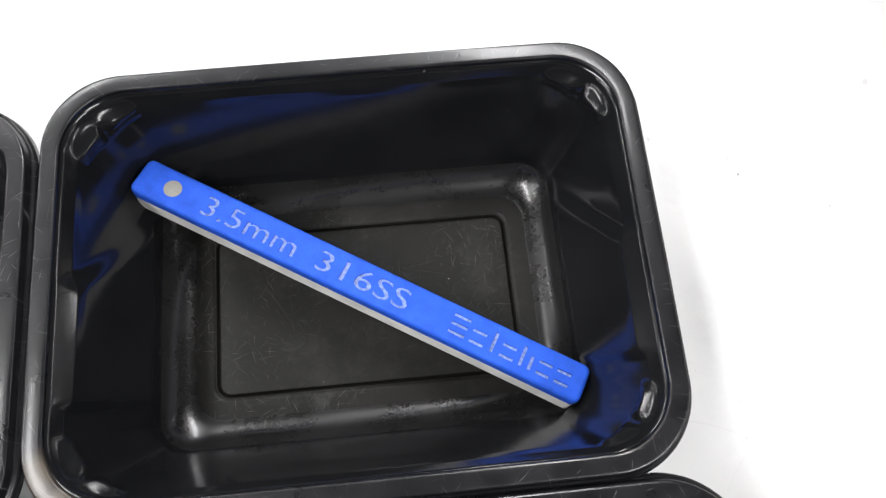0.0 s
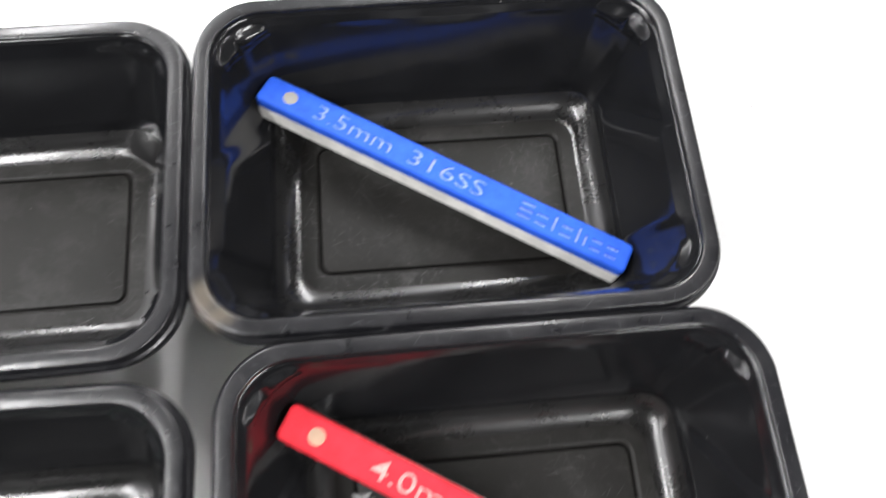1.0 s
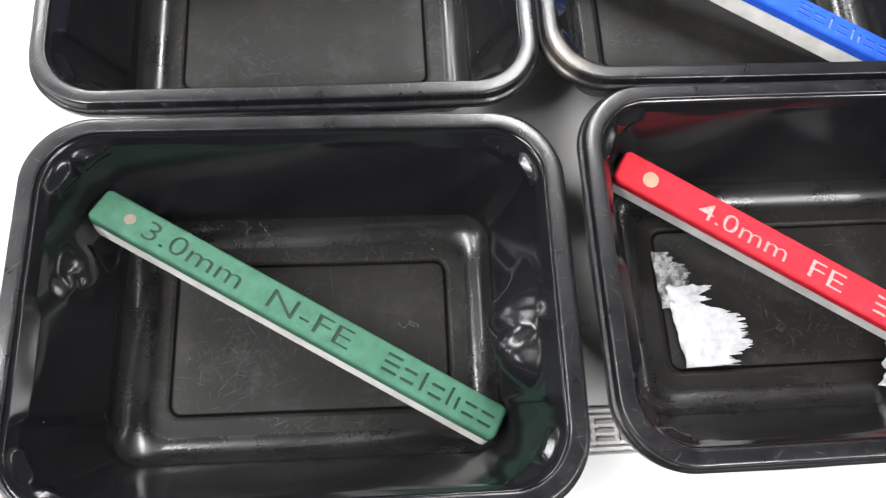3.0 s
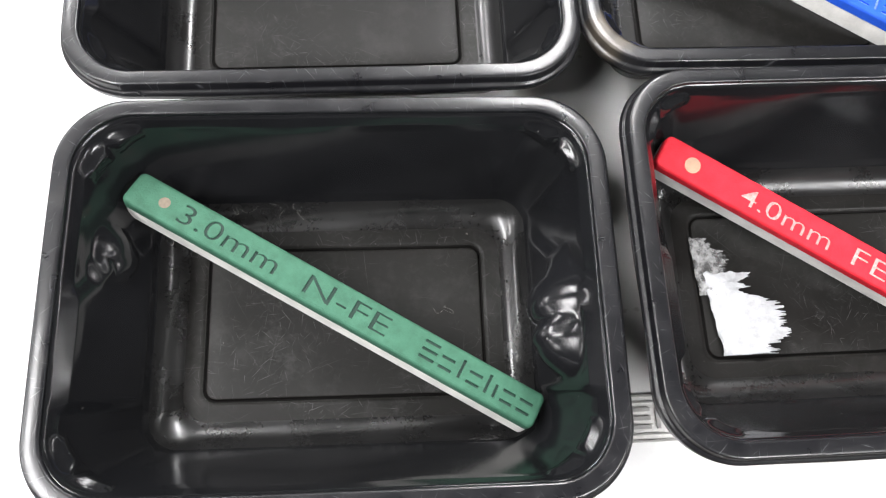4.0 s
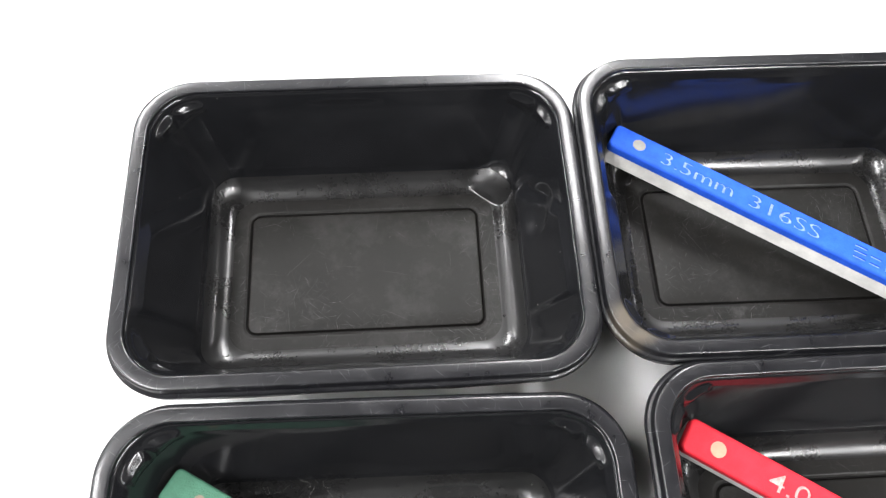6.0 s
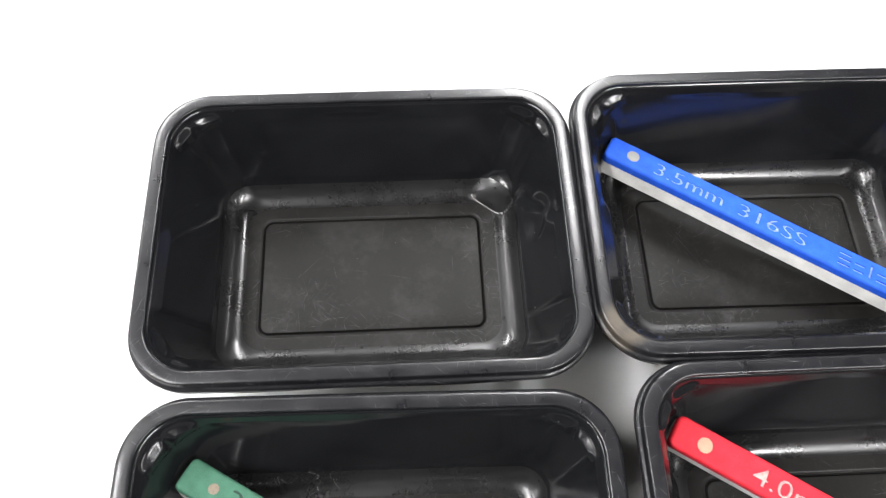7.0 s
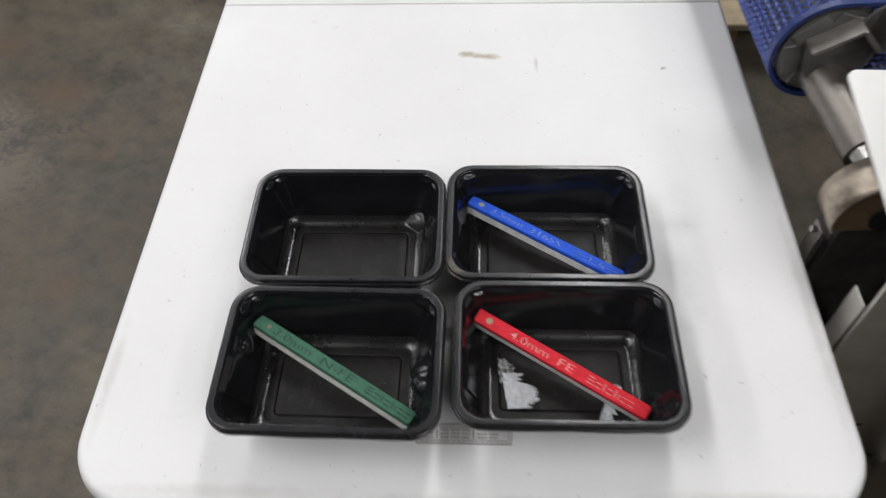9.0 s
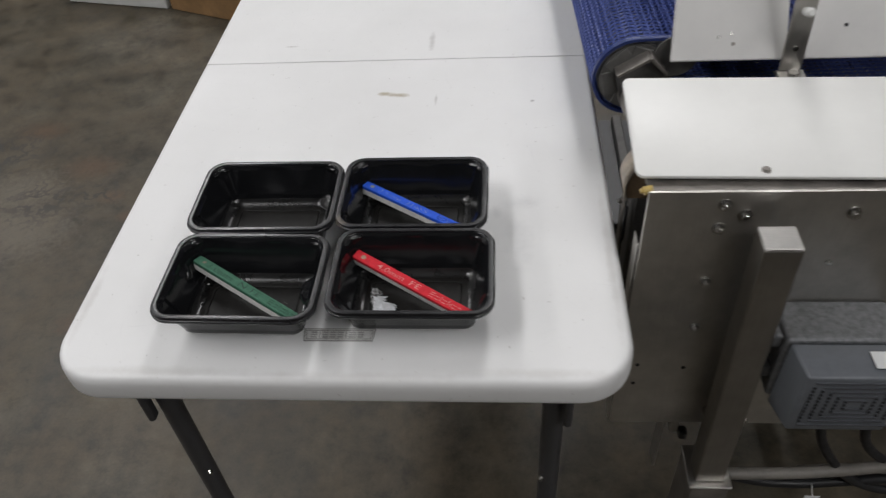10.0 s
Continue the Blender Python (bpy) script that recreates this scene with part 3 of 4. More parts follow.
def build_table():
    table = thing("folding_table", "white moulded plastic folding table with dark steel legs", "table")
    for front, y0, y1 in ((True, 0.0175, 0.6300), (False, 0.6310, 1.2435)):
        half = part("tabletop_half", table_half(y0, y1, front), TABLE, table)
        shade_by_angle(half, 40)
    # embossed plate by the front edge
    plate = box(-0.0385, 0.0385, 0.070, 0.0865, TOP - 0.0015, TOP + 0.0004, 0.0001, 1)
    for v in plate.verts:
        if v.co.y < 0.075:
            v.co.x *= 0.95
    emblem = part("emblem", plate, EMBLEM, table, "grey recessed maker's plate with raised marks")
    bm = bmesh.new()
    for inset, w in ((0.0, 0.0008), (0.0024, 0.0006)):
        x0, x1, y0, y1 = -0.0385 + inset, 0.0385 - inset, 0.070 + inset, 0.0865 - inset
        for a in ((x0, x1, y0, y0 + w), (x0, x1, y1 - w, y1), (x0, x0 + w, y0 + w, y1 - w), (x1 - w, x1, y0 + w, y1 - w)):
            add_box(bm, *a, TOP, TOP + 0.001)
    for v in bm.verts:
        if v.co.y < 0.075:
            v.co.x *= 0.95
    part("border", bm, EMBOSS, emblem)
    bm = bmesh.new()
    x = -0.0298
    for wide in (1, 0, 1, 1, 1, 0, 1.2, 1):
        w = 0.0064 * wide if wide else 0.0018
        bar_letters(bm, [(x, w, True, bool(wide))], 0.0075, 0.0075, 0.0014, TOP, TOP + 0.0012)
        x += w + 0.0018
    bmesh.ops.translate(bm, verts=bm.verts, vec=(0, 0.0782, 0))
    bm.verts.index_update()
    island_parts("raised_mark", bm, MARKS, emblem)
    # folding legs
    for ya, yb in ((0.10, 0.40), (1.15, 0.85)):
        s = 1 if yb > ya else -1
        for sx in (-1, 1):
            x = -0.2425 if sx < 0 else 0.232
            leg = part("leg", rod((x, ya, 0.02), (x, ya, TOP - 0.035), 0.0135, 24), LEG_STEEL, table, smooth=False)
            shade_by_angle(leg)
            part("foot_cap", rod((x, ya, 0.0), (x, ya, 0.03), 0.0165, 20), BLACK_DARK, leg)
            part("rivet", rod((x - sx * 0.010, ya - s * 0.010, 0.423), (x - sx * 0.013, ya - s * 0.0145, 0.423), 0.0038, 12, 0.002), CHROME, leg)
            bracket = box(x + sx * 0.015 - 0.005, x + sx * 0.015 + 0.005, ya - s * 0.020 - 0.008, ya - s * 0.020 + 0.008, TOP - 0.165, TOP - 0.021, 0.0045, 3)
            part("hinge_bracket", bracket, LEG_STEEL, table)
            part("hinge_pin", rod((x, ya - s * 0.010, TOP - 0.12), (x + sx * 0.027, ya - s * 0.018, TOP - 0.12), 0.005, 12), LEG_STEEL, table)
        part("cross_bar", rod((-0.236, ya, 0.16), (0.236, ya, 0.16), 0.011, 18), LEG_STEEL, table)
        part("top_bar", rod((-0.255, ya, TOP - 0.032), (0.255, ya, TOP - 0.032), 0.010, 18), LEG_STEEL, table)
    part("side_rail", box(-0.262, -0.244, 0.09, 1.16, TOP - 0.045, TOP - 0.021, 0.003), LEG_STEEL, table)
    part("side_rail", box(0.244, 0.262, 0.09, 1.16, TOP - 0.045, TOP - 0.021, 0.003), LEG_STEEL, table)
    return table


build_table()


# ---- food trays ----
def smooth_step(x, a, b):
    t = min(1, max(0, (x - a) / (b - a)))
    return t * t * (3 - 2 * t)


WALL = [(0.0767 - 0.0112 * s, 0.0547 - 0.0112 * s, 0.0165 - 0.0060 * s, 0.0475 - 0.0345 * s) for s in [0.02 * i for i in range(21)] + [0.40 + 0.06 * i for i in range(1, 11)]]


def fold_rings(count=22):
    """The wall turning into the bottom: a small crease, then an easing slope."""
    steps = [(k + 0.5) / count for k in range(count)]
    lean = [radians(65 * (1 - t ** 1.5)) for t in steps]
    run, drop = sum(math.cos(a) for a in lean), sum(math.sin(a) for a in lean)
    unit = 0.0095 / run
    out, inset, z = [], 0.0, 0.0018 + drop * unit
    for a in lean[:-1]:
        inset += math.cos(a) * unit
        z -= math.sin(a) * unit
        out.append((0.0655 - inset, 0.0435 - inset, 0.0105 - 0.0012 * inset / 0.0095, z))
    return out


FILLET = fold_rings()
RIM = [(hx, hy - 0.0018, r, z + 0.0006) for hx, hy, r, z in (
    (0.0860, 0.0650, 0.0230, 0.0455), (0.0860, 0.0650, 0.0230, 0.0480), (0.08545, 0.06445, 0.02245, 0.0484), (0.0851, 0.0641, 0.0221, 0.0486), (0.0847, 0.0637, 0.0217, 0.0488), (0.08455, 0.06355, 0.02155, 0.0492),
    (0.0844, 0.0634, 0.0214, 0.0513), (0.08425, 0.06325, 0.02125, 0.0517), (0.0839, 0.0629, 0.0209, 0.05195), (0.0834, 0.0624, 0.0205, 0.0520), (0.0820, 0.0610, 0.0195, 0.05205), (0.0801, 0.0591, 0.0182, 0.0520), (0.0796, 0.0586, 0.0178, 0.05195), (0.0793, 0.0583, 0.0175, 0.0517),
    (0.0790, 0.0580, 0.0173, 0.0510), (0.0784, 0.0574, 0.0169, 0.0490))]
FLOOR = [(0.0560, 0.0340, 0.0093, 0.0018), (0.0545, 0.0325, 0.0085, 0.0018), (0.0525, 0.0305, 0.0068, 0.0018), (0.0510, 0.0290, 0.0052, 0.0018), (0.0497, 0.0277, 0.0050, 0.0018), (0.0494, 0.0274, 0.0047, 0.0017), (0.0491, 0.0271, 0.0044, 0.0009),
         (0.0486, 0.0266, 0.0040, 0.0009), (0.0483, 0.0263, 0.0037, 0.0017), (0.0479, 0.0259, 0.0034, 0.0018), (0.0400, 0.0200, 0.0030, 0.0018)]


def build_tray(label, at, turn, dents=(), seed=1, folds=(), grown=0.0, rim=TRAY_RIM):
    """A thermoformed tray: rolled rim, stacking lugs in the corners, recessed end walls, grooved bottom."""
    rings = RIM + WALL + FILLET + FLOOR
    n_rim, n_wall = len(RIM), len(RIM) + len(WALL)
    warp = random.Random(seed)
    tilt = [warp.uniform(-0.0004, 0.0004) for _ in range(4)]

    def shape(co, corner, side, n):
        p = co.copy()
        if n >= n_rim - 1 and n < n_wall + 2:
            out = Vector((p.x, p.y, 0)).normalized()
            if corner is not None:
                # two lens-shaped lugs per corner, notched apart in the middle, tight under the rim
                off = abs(corner - 0.5) / 0.5
                lobe = min(1.0, 2.0 * math.sin(math.pi * min(1, max(0, (off - 0.04) / 0.92)))) if 0.04 < off < 0.96 else 0.0
                foot = 0.0405 + 0.0036 * off
                tiers = 0.0010 * smooth_step(p.z, foot, foot + 0.0007) + 0.0010 * smooth_step(p.z, foot + 0.0026, foot + 0.0033)
                p -= out * tiers * lobe * (1 - smooth_step(p.z, 0.0466, 0.0474))
        side_end = corner is None and side % 2 == 1 or corner is not None and (corner < 0.12 if side % 2 == 0 else corner > 0.88)
        if n >= n_rim and side_end:
            # end panels: stand in a little between an upright edge and a slanting one, with a soft sill above the fold
            deep = min(1.0, max(0.0, (0.048 - p.z) / 0.033))
            low, high = -0.0315 + 0.0035 * deep, 0.0010 + 0.0275 * deep
            inside = smooth_step(p.y, low - 0.0018, low + 0.0018) * (1 - smooth_step(p.y, high - 0.0034, high + 0.0034))
            p.x -= math.copysign(0.0019 * inside * smooth_step(p.z, 0.0110, 0.0175), p.x)
        if n >= n_rim and corner is not None:
            # soft upright pleats down the corners
            out = Vector((p.x, p.y, 0)).normalized()
            p += out * 0.00028 * math.sin(corner * math.pi * 4 + 0.6) * math.sin(corner * math.pi) * smooth_step(p.z, 0.009, 0.016) * (1 - smooth_step(p.z, 0.034, 0.042))
        if n < n_rim:
            # the long rim sides bow a little
            p.x += math.copysign(1, p.x) * (grown + 0.0004 * (1 - (p.y / 0.063) ** 2))
            p.y += math.copysign(1, p.y) * (grown * 0.6 + 0.0004 * max(0.0, 1 - (p.x / 0.085) ** 2))
        # slight wave of thin walls, none at the bottom
        wave = 0.0004 * smooth_step(p.z, 0.012, 0.028) * (1 - smooth_step(p.z, 0.044, 0.049))
        p.x += wave * math.sin(p.y * 120 + seed)
        p.y += wave * math.sin(p.x * 90 + seed * 2)
        for (dx, dy, dz), reach, push in dents:
            d = (p - Vector((dx, dy, dz))).length / reach
            if d < 1:
                p += Vector(push) * (1 - d * d) ** 1.2
        for at_point, facing in folds:
            # a popped-in patch: the shell mirrored in a plane
            facing = Vector(facing).normalized()
            beyond = (p - Vector(at_point)).dot(facing)
            if beyond > 0:
                p -= facing * 1.4 * beyond
        p.z += tilt[0] * p.x / 0.08 * (p.z / 0.05)
        return p

    tray = thing("food_tray", label, "tray", at, turn, "black trays on the table")
    n_base = n_wall + len(FILLET)
    groove = n_base + 4
    spans = (("rim", 0, n_rim - 2, lambda n: 0, (rim,), "scuffed rolled black rim"),
             ("side_wall", n_rim - 2, groove, lambda n: 0 if n + n_rim - 2 < n_wall + 1 else 1 if n + n_rim - 2 < n_base else 2, (TRAY_WALL, TRAY_FOLD, TRAY_FLOOR), ""),
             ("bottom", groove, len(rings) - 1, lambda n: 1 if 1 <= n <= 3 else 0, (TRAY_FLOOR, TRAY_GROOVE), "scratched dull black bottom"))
    for name, first, last, slot, materials, tag in spans:
        bm = ring_sheet(rings[first:last + 1], lambda co, corner, side, n: shape(co, corner, side, n + first), name == "bottom", (28, 34, 72), slot)
        bmesh.ops.recalc_face_normals(bm, faces=bm.faces)
        if sum(f.normal.z * f.calc_area() for f in bm.faces) < 0:
            bmesh.ops.reverse_faces(bm, faces=bm.faces)
        sheet = part(name, bm, materials, tray, tag, smooth=True)
        solid = sheet.modifiers.new("thickness", "SOLIDIFY")
        solid.thickness, solid.offset = 0.0007, -1
    return tray


TRAYS = {"empty": (-0.1029, 0.2465), "blue": (0.0691, 0.2508), "green": (-0.1012, 0.1173), "red": (0.0776, 0.1246)}
build_tray("empty black plastic tray with a dented corner on the table", (*TRAYS["empty"], TOP), 0.0,
           [((0.0685, 0.0235, 0.018), 0.006, (-0.0022, 0, 0.0)), ((0.071, 0.010, 0.030), 0.012, (0.002, 0.0, 0.0))], 1,
           [((0.0574, 0.0356, 0.0071), (0.42, 0.52, -0.74))], -0.0008)
build_tray("black plastic tray holding a blue test stick", (*TRAYS["blue"], TOP), -0.4, (), 2, (), 0.0002, TRAY_RIM_SOILED)
build_tray("black plastic tray holding a green test stick", (*TRAYS["green"], TOP), -0.9, [((0.0730, -0.003, 0.0340), 0.0135, (-0.0110, 0, 0)), ((0.0730, -0.015, 0.0350), 0.0120, (-0.0095, 0, 0)), ((0.0740, 0.009, 0.0340), 0.008, (-0.0025, 0, 0)), ((-0.0715, 0.018, 0.032), 0.010, (0.0050, 0, 0)), ((-0.0735, 0.011, 0.038), 0.005, (0.0018, 0, 0))], 3)
build_tray("black plastic tray with a red test stick and torn paper", (*TRAYS["red"], TOP), 0.0, (), 4)


# ---- test sticks ----
LONG, WIDE, HIGH, CAP = 0.1520, 0.0124, 0.0124, 0.0042


def prism(hx, hy, r, levels):
    """A closed bar with rounded upright corners; levels are (inset, z) from the bottom up."""
    bm = bmesh.new()
    rows = [[bm.verts.new((x, y, z)) for x, y, _, _ in loop_points(hx - i, hy - i, max(r - i, 0.0003), 5, 1, 1)] for i, z in levels]
    for a, b in zip(rows, rows[1:]):
        for i in range(len(a)):
            j = (i + 1) % len(a)
            bm.faces.new((a[i], a[j], b[j], b[i]))
    bm.faces.new(rows[-1])
    bm.faces.new(list(reversed(rows[0])))
    bmesh.ops.recalc_face_normals(bm, faces=bm.faces)
    return bm


def text_mesh(body, start, end, height, z0, z1, y=0.0, thin=0.0):
    """Letters as a solid, from start to end along x, of a cap height, centred on y."""
    curve = bpy.data.curves.new("text", "FONT")
    curve.body, curve.size, curve.offset, curve.resolution_u = body, 1.0, thin, 3
    ob = new("text", curve)
    me = bpy.data.meshes.new_from_object(ob.evaluated_get(bpy.context.evaluated_depsgraph_get()))
    bpy.data.objects.remove(ob)
    bpy.data.curves.remove(curve)
    bm = bmesh.new()
    bm.from_mesh(me)
    bpy.data.meshes.remove(me)
    bmesh.ops.remove_doubles(bm, verts=bm.verts, dist=0.0005)
    xs, ys = [v.co.x for v in bm.verts], [v.co.y for v in bm.verts]
    sx, sy = (end - start) / (max(xs) - min(xs)), height / (max(ys) - min(ys))
    for v in bm.verts:
        v.co = Vector((start + (v.co.x - min(xs)) * sx, y - height / 2 + (v.co.y - min(ys)) * sy, z0))
    faces = list(bm.faces)
    up = bmesh.ops.extrude_face_region(bm, geom=faces)
    for v in up["geom"]:
        if isinstance(v, bmesh.types.BMVert):
            v.co.z = z1
    bmesh.ops.recalc_face_normals(bm, faces=bm.faces)
    return bm


def build_stick(name_label, at, yaw, pitch, roll, paint, fill, disc, words, marks, disc_at=-0.0640, disc_r=0.0028, weight=0.004):
    """A two-layer bar: coloured cap on a pale core, an inset disc and engraved characters."""
    stick = thing("test_stick", name_label, "test stick", group="metal detector test sticks")
    stick.matrix_basis = pose(*at) @ pose(0, 0, 0, 0, 0, yaw) @ pose(0, 0, 0, 0, pitch, 0) @ pose(0, 0, 0, roll, 0, 0)
    h = LONG / 2
    part("core", prism(h - 0.0002, WIDE / 2 - 0.0002, 0.0020, [(0.0008, -HIGH), (0.0, -HIGH + 0.0008), (0.0, -CAP)]), CORE, stick, "pale grey plastic lower layer")
    cap = prism(h, WIDE / 2, 0.0022, [(0.0, -CAP), (0.0, -0.0012), (0.0002, -0.0006), (0.0006, -0.0002), (0.0012, 0.0)])
    cap_ob = part("coloured_cap", cap, paint, stick)
    cutter_bm = bmesh.new()
    deep = 0.0007
    fills = bmesh.new()
    for body, start, end, height in words:
        for bm_to, z0, z1 in ((cutter_bm, -deep, 0.002), (fills, -deep - 0.0002, -deep + 0.00008)):
            t = text_mesh(body, start - h, end - h, height, z0, z1, 0.0, weight)
            tmp = bpy.data.meshes.new("tmp")
            t.to_mesh(tmp)
            t.free()
            bm_to.from_mesh(tmp)
            bpy.data.meshes.remove(tmp)
    for bm_to, z0, z1 in ((cutter_bm, -deep, 0.002), (fills, -deep - 0.0002, -deep + 0.00008)):
        bar_letters(bm_to, [(x - h, w, tall, hollow) for x, w, tall, hollow in marks], 0.0066, 0.0046, 0.00105, z0, z1)
    data = bpy.data.meshes.new("cutter")
    bmesh.ops.recalc_face_normals(cutter_bm, faces=cutter_bm.faces)
    cutter_bm.to_mesh(data)
    cutter_bm.free()
    cutter = new("cutter", data)
    cutter.matrix_world = stick.matrix_basis
    bpy.context.view_layer.update()
    mod = cap_ob.modifiers.new("engrave", "BOOLEAN")
    mod.operation, mod.object, mod.solver, mod.use_self = "DIFFERENCE", cutter, "EXACT", True
    bpy.context.view_layer.update()
    cut = bpy.data.meshes.new_from_object(cap_ob.evaluated_get(bpy.context.evaluated_depsgraph_get()))
    cap_ob.modifiers.clear()
    if len(cut.polygons) > 60:
        cut.materials.clear()
        cut.materials.append(paint)
        old = cap_ob.data
        cap_ob.data = cut
        cut.name = "coloured_cap"
        bpy.data.meshes.remove(old)
    bpy.data.objects.remove(cutter)
    bpy.data.meshes.remove(data)
    fills.verts.index_update()
    island_parts("character", fills, fill, cap_ob)
    part("disc", rod((disc_at, 0, -0.001), (disc_at, 0, 0.00012), disc_r, 28), disc, stick, "round inset test piece")
    return stick


def word_marks(start, end):
    """Eight plain marks in place of a maker's name."""
    plan = [(1.0, True, True), (0.85, False, True), (0.4, True, False), (0.85, False, True), (0.25, True, False), (0.25, False, False), (0.8, False, True), (0.85, False, True)]
    gap = 0.3
    unit = (end - start) / (sum(w for w, _, _ in plan) + gap * (len(plan) - 1))
    out, x = [], start
    for w, tall, hollow in plan:
        out.append((x, w * unit, tall, hollow))
        x += (w + gap) * unit
    return out


build_stick("blue test stick with engraved pale characters lying in a tray", (0.0688, 0.2533, 0.7622), -31.0, 3.3, -7.0, BLUE, GLINT_FILL, DISC_GREY,
            [("3.5mm", 0.0228, 0.0550, 0.0068), ("316SS", 0.0622, 0.0932, 0.0068)], word_marks(0.1075, 0.1470), weight=0.003)
build_stick("green test stick with dark engraved characters lying in a tray", (-0.1028, 0.1198, 0.7655), -31.1, 5.2, -10.0, GREEN, DARK_FILL, DISC_BROWN,
            [("3.0mm", 0.0185, 0.0548, 0.0070), ("N-FE", 0.0655, 0.0960, 0.0068)], word_marks(0.1085, 0.1490), -0.0635, 0.0019, -0.003)
build_stick("red test stick with pale engraved characters lying in a tray", (0.0745, 0.1270, 0.7650), -31.2, 5.0, 6.0, RED, RED_FILL, DISC_BEIGE,
            [("4.0mm", 0.0315, 0.0662, 0.0066), ("FE", 0.0750, 0.0885, 0.0066)], word_marks(0.1005, 0.1395), weight=0.002)


# ---- scraps and lint in the trays ----
def torn_sheet(width, length, seed, ragged, curl, lean, taper, low=0.0, start=0.0, neck=0.0):
    """A thin ragged sheet: nearly straight on one side, torn in teeth on the other, a little curled."""
    rnd = random.Random(seed)
    bm = bmesh.new()
    rows, cols = 120, 16
    grid = []
    for j in range(rows + 1):
        v = j / rows
        tooth = 0.45 + 0.7 * noise.noise((v * 5, seed * 3.1, 0)) + 0.4 * noise.noise((v * 14, seed, 2)) + 0.35 * noise.noise((v * 34, seed, 5)) + 0.3 * noise.noise((v * 85, seed, 7))
        left = start + 0.035 * width * noise.noise((v * 4, seed + 9, 0)) - lean * v * length
        right = left + width * (1 - taper * v - neck * smooth_step(v, 0.52, 0.84)) * (1 - ragged * max(0, min(1, tooth)))
        row = []
        for i in range(cols + 1):
            u = i / cols
            x = left + (right - left) * u
            y = low + v * length + (0.06 * length * noise.noise((u * 5, seed, v * 5)) * (v * v if j == rows else 0))
            z = 0.0004 + curl * (u ** 2 * 0.45 + 0.8 * abs(noise.noise((x * 110, y * 110, seed))) + 0.45 * abs(noise.noise((x * 300, y * 300, seed + 4)))) + rnd.uniform(0, 0.00004)
            row.append(bm.verts.new((x, y, z)))
        grid.append(row)
    for j in range(rows):
        for i in range(cols):
            bm.faces.new((grid[j][i], grid[j][i + 1], grid[j + 1][i + 1], grid[j + 1][i]))
    return bm


def torn_paper(name, label, at, turn, sheet, residue=None):
    scrap = thing(name, label, "paper scrap", at, turn, "torn paper in the red stick's tray")
    sheets = [("paper_sheet", sheet, PAPER, "")] + ([("paper_residue", residue, PAPER_THIN, "thin grey paper fibre left behind")] if residue else [])
    for kind, bm, material, tag in sheets:
        ob = part(kind, bm, material, scrap, tag, smooth=True)
        solid = ob.modifiers.new("thickness", "SOLIDIFY")
        solid.thickness, solid.offset = 0.00015, 1
    return scrap


torn_paper("paper_scrap", "torn white paper label with ragged edge in a tray", (0.0338, 0.0985, TOP + 0.0022), 0.0,
           torn_sheet(0.0270, 0.0305, 4, 0.50, 0.0030, 0.11, 0.05, 0.0, 0.0, 0.30), torn_sheet(0.0225, 0.0220, 23, 0.50, 0.0004, 0.05, 0.55, 0.0225, -0.0055))
torn_paper("paper_scrap", "small crumpled white paper shred under the red stick", (0.104, 0.0885, TOP + 0.0024), -28.0, torn_sheet(0.013, 0.034, 11, 0.5, 0.0065, 0.1, 0.2), torn_sheet(0.008, 0.006, 31, 0.5, 0.001, 0.0, 0.3, 0.031))


def lint(at, seed, count=7, spread=0.006):
    curve = bpy.data.curves.new("lint", "CURVE")
    curve.dimensions, curve.bevel_depth, curve.bevel_resolution = "3D", 0.000042, 1
    rnd = random.Random(seed)
    for _ in range(count):
        s = curve.splines.new("BEZIER")
        s.bezier_points.add(2)
        p = Vector((rnd.uniform(-spread, spread), rnd.uniform(-spread, spread) * 0.6, rnd.uniform(0.0002, 0.001)))
        for b in s.bezier_points:
            b.co = p
            b.handle_left_type = b.handle_right_type = "AUTO"
            p = p + Vector((rnd.uniform(-0.004, 0.004), rnd.uniform(-0.003, 0.003), rnd.uniform(0, 0.0012)))
    curve.materials.append(LINT)
    ob = new("lint", curve)
    ob.matrix_basis = pose(*at)
    return tagged(ob, "wisp of pale fibres stuck in a tray", "lint", "lint in the trays", "stuff")


lint((-0.121, 0.1575, TOP + 0.0075), 3, 5, 0.007)
lint((-0.139, 0.160, TOP + 0.010), 5, 3, 0.004)
lint((0.118, 0.090, TOP + 0.0025), 8, 5, 0.004)
lint((-0.0655, 0.121, TOP + 0.0028), 12, 2, 0.001)


# ---- conveyor machine beside the table ----
def hex_bolt(name, parent, x, y, z, r=0.0054, deep=0.0055, material=None):
    """A bolt head on a washer, facing -y."""
    bm = bmesh.new()
    add_rod(bm, (x, y, z), (x, y - 0.0012, z), r * 1.35, 20)
    add_rod(bm, (x, y - 0.001, z), (x, y - deep, z), r, 6)
    add_rod(bm, (x, y - deep + 0.0005, z), (x, y - deep - 0.0008, z), r * 0.75, 14, r * 0.55)
    return part(name, bm, material or CHROME, parent)


